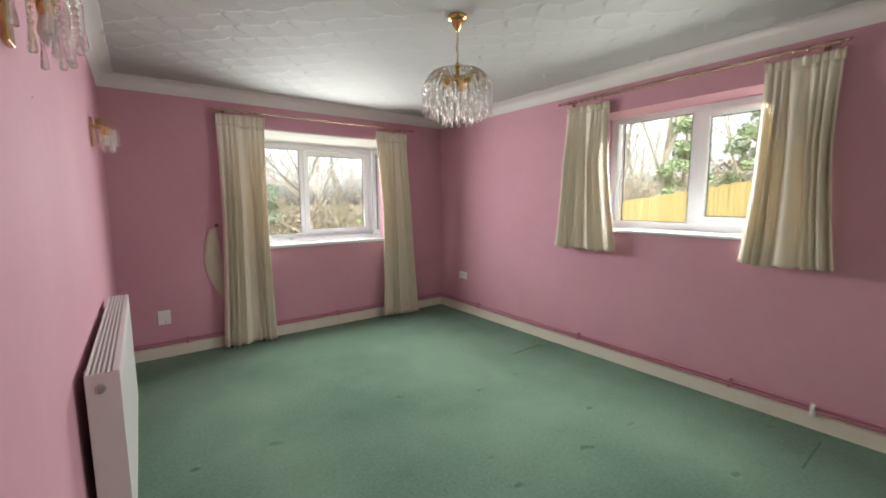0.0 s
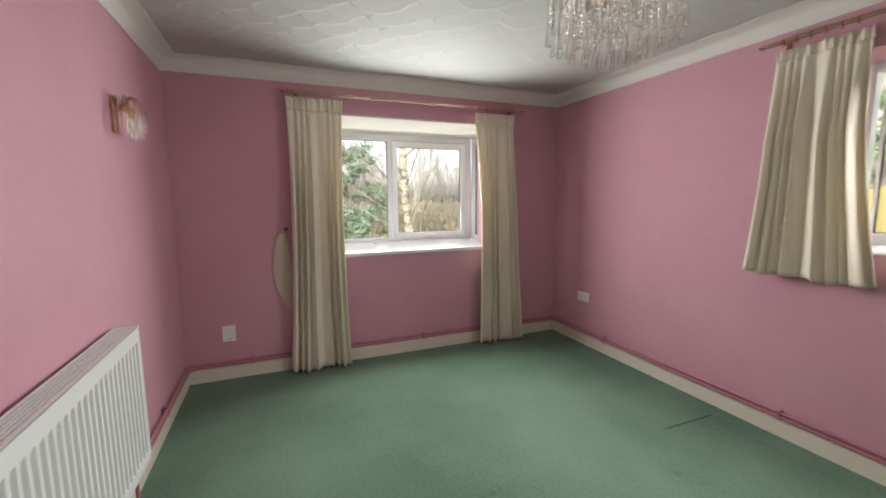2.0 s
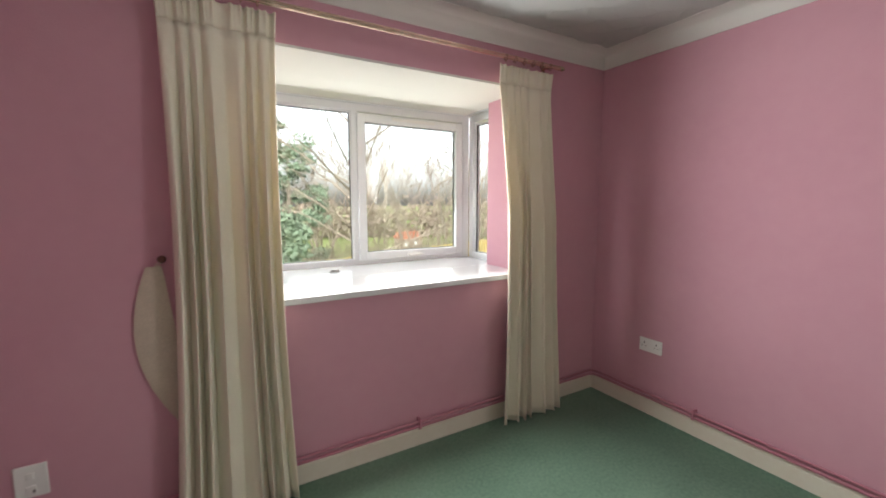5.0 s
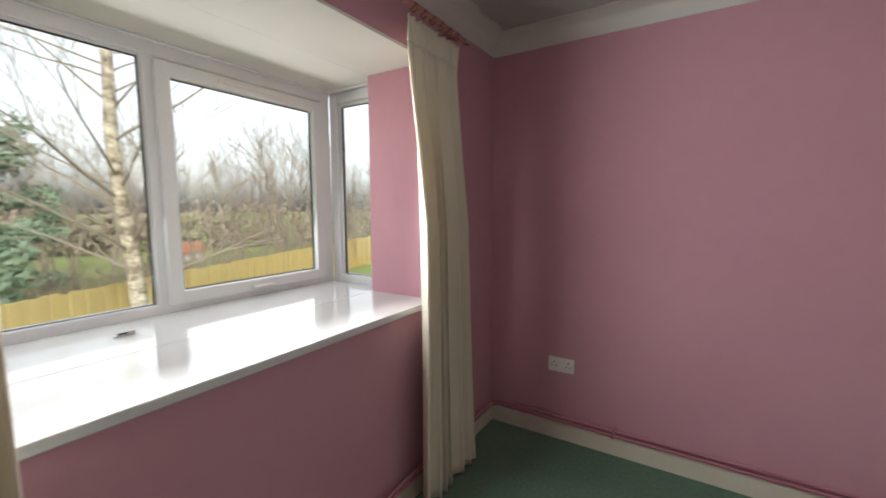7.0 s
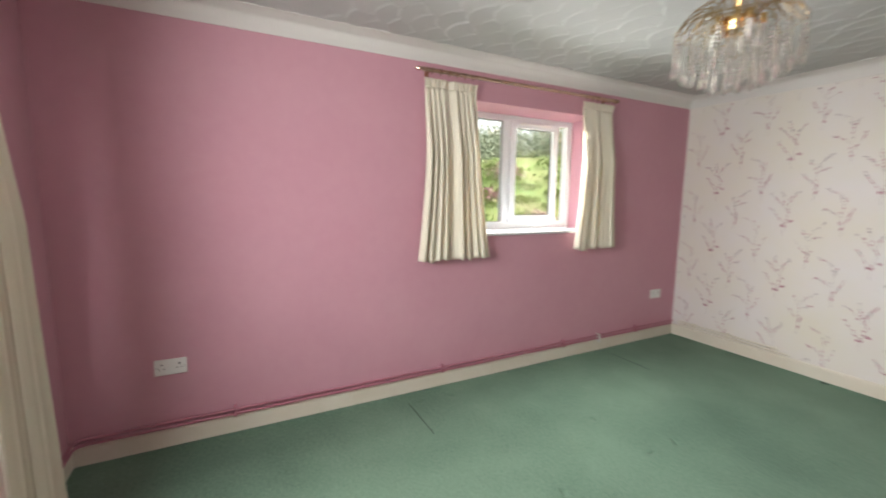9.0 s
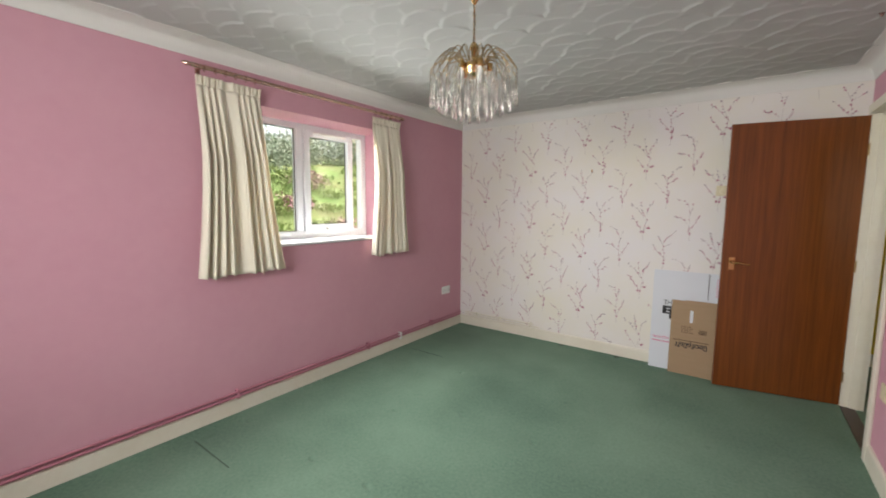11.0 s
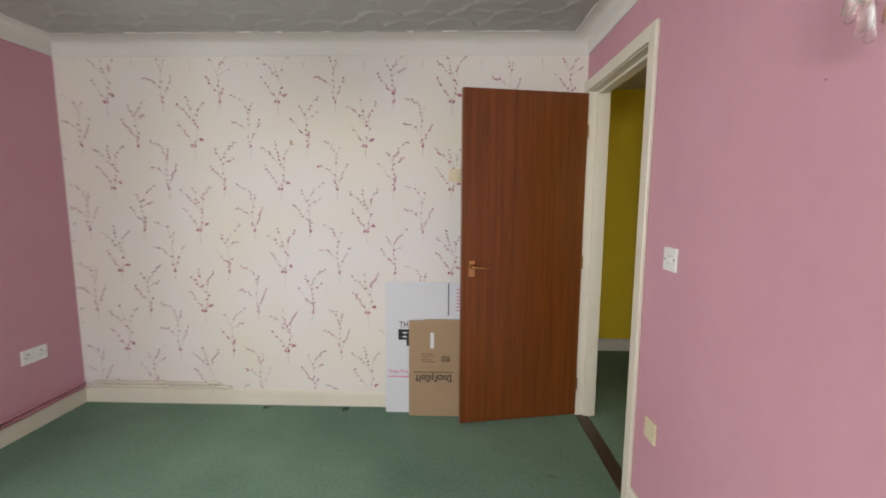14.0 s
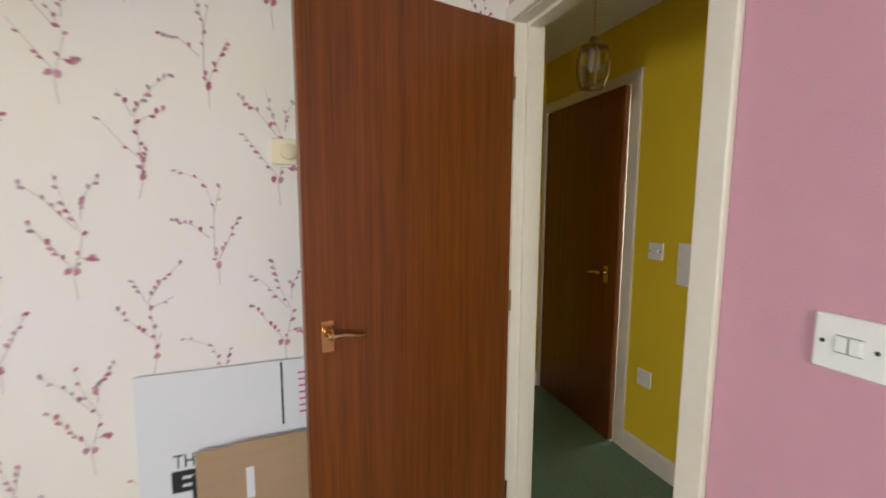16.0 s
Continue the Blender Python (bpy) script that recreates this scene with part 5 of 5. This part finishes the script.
def bare_tree_mesh(seed, height, mat):
    rnd = random.Random(seed)
    bm = bmesh.new()
    grow(bm, (0, 0, 0), (0, 0, 1), height * 0.55, height * 0.013, 3, rnd, 0.5, (3, 5), 0.0, 6, 0.012)
    grow(bm, (0, 0, height * 0.2), (0.3, 0.1, 1), height * 0.5, height * 0.010, 3, rnd, 0.5, (3, 5), 0.0, 5, 0.012)
    return finish(bm, "branches", mat)


BARE = [bare_tree_mesh(s, 8.0, BARK) for s in (31, 32, 33, 34)]
# copies for the east side, their bark lightened to look hazy
BARE_HAZE = [bare_tree_mesh(s, 8.0, HAZEBARK) for s in (35, 36, 37, 38)]


def evergreen_mesh(seed, mat):
    rnd = random.Random(seed)
    bm = bmesh.new()
    for k in range(34):
        a, f = rnd.uniform(0, 2 * math.pi), rnd.random()
        r = 2.1 * (1 - 0.7 * f) * rnd.uniform(0.3, 1.0)
        clump(bm, (r * math.cos(a), r * math.sin(a), 1.2 + 5.6 * f), rnd.uniform(0.35, 0.75), 110, 0.11, rnd, 0.6)
    return finish(bm, "crown", mat)


PINE = [evergreen_mesh(41, NEEDLE), evergreen_mesh(42, NEEDLE), evergreen_mesh(43, HAZEGREEN)]


def plant_tree(name, mesh, x, y, s, label, category, rz, z=None, part_name="crown", trunk=True):
    th = thing(name, pose(x, y, ground_z(x, y) - 0.2 if z is None else z, 0, 0, rz), label, category)
    th.scale = (s, s, s)
    ob = new(part_name, mesh)
    ob.parent = th
    if trunk:
        bm = bmesh.new()
        tube(bm, [(0, 0, 0), (0.05, 0.03, 3.0), (0, 0, 6.2)], [0.17, 0.13, 0.04], 8)
        part("trunk", bm, BARK, th)
    return th


rnd = random.Random(77)
for x, y, s in ((2.6, 19.0, 1.05), (4.8, 26.0, 1.25), (-1.0, 22.0, 1.2)):
    plant_tree("pine_tree", PINE[rnd.randint(0, 1)], x, y, s, "dark green pine beyond the garden fence", "tree", rnd.uniform(0, 360))
for k in range(34):
    az = radians(4 + 62 * (k + rnd.random()) / 34)
    d = rnd.uniform(17, 40)
    x, y, s = 1 + d * math.sin(az), 4 + d * math.cos(az), rnd.uniform(0.7, 1.1)
    z = min(ground_z(x, y) + 0.4, 1.35 + d * math.tan(radians(rnd.uniform(3.0, 10.0))) - 7.0 * s)
    plant_tree("bare_tree", BARE[k % 4], x, y, s if z > ground_z(x, y) - 1.5 else s * 0.9, "leafless winter tree beyond the fence", "tree", rnd.uniform(0, 360), z=z, part_name="branches", trunk=False)
for k in range(13):
    az = radians(54 + 30 * (k + rnd.random()) / 13)
    d = rnd.uniform(15.5, 26)
    x, y = 0.2 + d * math.sin(az), 0.5 + d * math.cos(az)
    plant_tree("bare_tree", BARE_HAZE[k % 4], x, y, rnd.uniform(0.7, 1.35), "leafless winter tree behind the sloping fence", "tree", rnd.uniform(0, 360), part_name="branches", trunk=False)
for x, y, s in ((15.5, 7.0, 0.62), (17.5, 5.2, 0.8)):
    plant_tree("pine_tree", PINE[2], x, y, s, "green conifer behind the sloping fence", "tree", 40)


def scrub_band(name, pts, r, count, size, mat, label, category, seed, flat=0.8, slim=0.5, rise=0.0):
    rnd2 = random.Random(seed)
    bm = bmesh.new()
    for x, y in pts:
        clump(bm, (x, y, ground_z(x, y) + r * flat * 0.6), r * rnd2.uniform(0.7, 1.2), count, size, rnd2, flat, slim, rise)
    tagged(part(name, bm, mat), label, category, kind="stuff")


scrub_band("far_scrub", [(1 + d * math.sin(radians(a)), 4 + d * math.cos(radians(a))) for a in range(0, 70, 3) for d in (20, 27, 36, 48)], 2.1, 620, 0.34, SCRUB, "brown winter undergrowth beyond the fence", "woodland", 5, 0.8, 0.022, 1.2)
scrub_band("tree_belt", [(19 + 2.2 * math.sin(k * 1.9), 13.5 - 0.9 * k) for k in range(16)], 3.0, 600, 0.40, HAZESCRUB, "winter thicket in haze-paled colour behind the sloping fence", "woodland", 15, 1.1, 0.022, 0.8)
scrub_band("far_woods", [(160 * math.sin(radians(a)), 160 * math.cos(radians(a))) for a in range(-12, 76, 2)], 11, 220, 1.2, SCRUB, "distant wooded hillside in haze", "woodland", 6, 0.9)
scrub_band("hedge", [(11.5 + 0.5 * math.sin(k), 2.4 - k * 0.85) for k in range(14)], 0.85, 1100, 0.045, HEDGE, "dense evergreen hedge along the top of the bank", "hedge", 7)
scrub_band("hedge_shrubs", [(13.2 + 0.7 * math.sin(k * 2.1), 3.4 - k * 0.9) for k in range(14)], 1.0, 420, 0.26, HAZESCRUB, "brown shrubs behind the hedge", "shrubs", 8, 0.8, 0.03, 0.8)
scrub_band("tall_grass", [(9.4 + 0.8 * math.sin(k * 1.7), 2.6 - k * 0.6) for k in range(14)], 0.5, 150, 0.07, LEAFG, "tufts of bright grass on the bank", "grass", 9, 0.4)


scrub_band("rough_grass", [(7.2 + 0.55 * (k % 7) + 0.3 * math.sin(k * 2.3), 3.2 - 0.075 * k) for k in range(84)], 0.42, 110, 0.075, LEAFG, "rough yellow-green grass tussocks on the bank", "grass", 19, 0.30, 0.16, 0.9)


def bush(x, y, r, mat, label, seed, count=420):
    rnd2 = random.Random(seed)
    th = thing("garden_bush", pose(x, y, ground_z(x, y) - 0.05), label, "bush")
    bm = bmesh.new()
    for k in range(6):
        clump(bm, (rnd2.uniform(-0.5, 0.5) * r, rnd2.uniform(-0.5, 0.5) * r, r * rnd2.uniform(0.35, 0.6)), r * 0.6, count // 6, 0.045, rnd2, 0.75)
    part("foliage", bm, mat, th)
    bm = bmesh.new()
    for k in range(5):
        a = 2 * math.pi * k / 5
        tube(bm, [(0, 0, 0), (0.4 * r * math.cos(a), 0.4 * r * math.sin(a), r * 0.6)], [0.02, 0.008], 5)
    part("stems", bm, BARK, th)


for k, (x, y, r, mat, lb) in enumerate(((8.76, -1.39, 0.42, PINKBLOOM, "pink flowering bush on the bank"), (8.4, 0.3, 0.45, HEATHER, "brown heather mound on the bank"), (7.5, -1.7, 0.5, HEATHER, "brown heather mound on the bank"),
                                         (7.2, 0.7, 0.38, HEATHER, "brown heather mound on the bank"), (9.6, -2.3, 0.6, HEATHER, "brown heather mound on the bank"), (7.0, -0.3, 0.32, HEATHER, "brown heather mound on the bank"),
                                         (8.3, 1.3, 0.42, HEATHER, "brown heather mound on the bank"), (9.6, 0.0, 0.5, LEAFG, "bright green shrub on the bank"), (9.9, 3.2, 0.55, LEAFG, "bright green shrub below the fence"), (2.0, 12.6, 1.0, LEAFG, "bright green shrub beyond the fence"))):
    bush(x, y, r, mat, lb, 90 + k)
for k in range(12):
    x, y = 6.75 + 0.25 * math.sin(k * 1.9), 1.6 - k * 0.27
    bm = bmesh.new()
    bmesh.ops.create_icosphere(bm, subdivisions=2, radius=0.13)
    for v in bm.verts:
        v.co *= 1 + 0.35 * noise.noise(v.co * 9 + Vector((k * 3.1, 0, 0)))
        v.co.z *= 0.65
    ob = part("rockery_stone", bm, STONE, None, smooth=True)
    ob.location = (x, y, ground_z(x, y) + 0.03)
    tagged(ob, "pale rough stone edging the rockery", "stone", "rockery stones")
far_house = thing("far_house", pose(30.5, 66, -6.6), "small far house with a red tiled roof", "house")
far_house.scale = (0.6, 0.6, 0.6)
part("wall", boxed(-3, 3, -2.5, 2.5, 0, 3.0), BRICK, far_house)
bm = bmesh.new()
v = [bm.verts.new(c) for c in ((-3.3, -2.9, 2.9), (3.3, -2.9, 2.9), (3.3, 2.9, 2.9), (-3.3, 2.9, 2.9), (-3.3, 0, 4.9), (3.3, 0, 4.9))]
for q in ((0, 1, 5, 4), (2, 3, 4, 5), (0, 4, 3), (1, 2, 5), (0, 3, 2, 1)):
    bm.faces.new([v[i] for i in q])
part("roof", bm, ROOF_TILE, far_house)
for x in (-1.6, 1.4):
    part("window", boxed(x - 0.5, x + 0.5, -2.54, -2.46, 1.0, 2.1, 0.02), PVC, far_house)


def carpet_tuft(x):
    th = thing("carpet_tuft", pose(x, S + 0.02, 0.0), "torn dark green carpet tuft at the skirting", "carpet scrap")
    r2 = random.Random(int(x * 100))
    bm = bmesh.new()
    for k in range(9):
        a, b = r2.uniform(-0.02, 0.02), r2.uniform(0.0, 0.03)
        tube(bm, [(a, b, -0.002), (a + r2.uniform(-0.01, 0.01), b + 0.006, 0.010), (a + r2.uniform(-0.02, 0.02), b + 0.014, r2.uniform(0.008, 0.020))], [0.006, 0.005, 0.002], 5)
    part("fibres", bm, GROOVE, th)


latch = thing("window_latch", pose(1.56, 5.315, BAY_SILL), "loose grey metal window latch lying on the bay sill", "latch")
bm = boxed(-0.030, 0.014, -0.008, 0.008, 0.0, 0.006, 0.002)
box(bm, 0.010, 0.032, -0.006, 0.010, 0.0, 0.016, 0.003)
part("latch_body", bm, STEEL, latch)
part("lever", boxed(-0.020, 0.020, -0.004, 0.003, 0.006, 0.012, 0.002), DARK, latch, "dark plastic lever")
carpet_tuft(2.015)
carpet_tuft(1.484)
hook = thing("picture_hook", pose(1.80, S, 1.715), "small brass picture hook nailed into the wallpaper", "picture hook")
bm = boxed(-0.006, 0.006, 0.0, 0.003, -0.012, 0.012, 0.001)
tube(bm, [(0, 0.003, -0.010), (0, 0.010, -0.014), (0, 0.012, -0.006)], 0.0018, 6)
part("hook_plate", bm, BRASS, hook)
for y, z in ((1.62, 1.62), (2.05, 1.61), (2.30, 1.58)):
    ob = part("nail_hole", lathe([(0.002, 0.0), (0.002, 0.0012), (0.0006, 0.0015)], 10, Matrix.Rotation(math.pi / 2, 4, "Y")), BROWN_KNOB)
    ob.location = (W, y, z)
    tagged(ob, "small dark nail head in the pink wall", "nail")
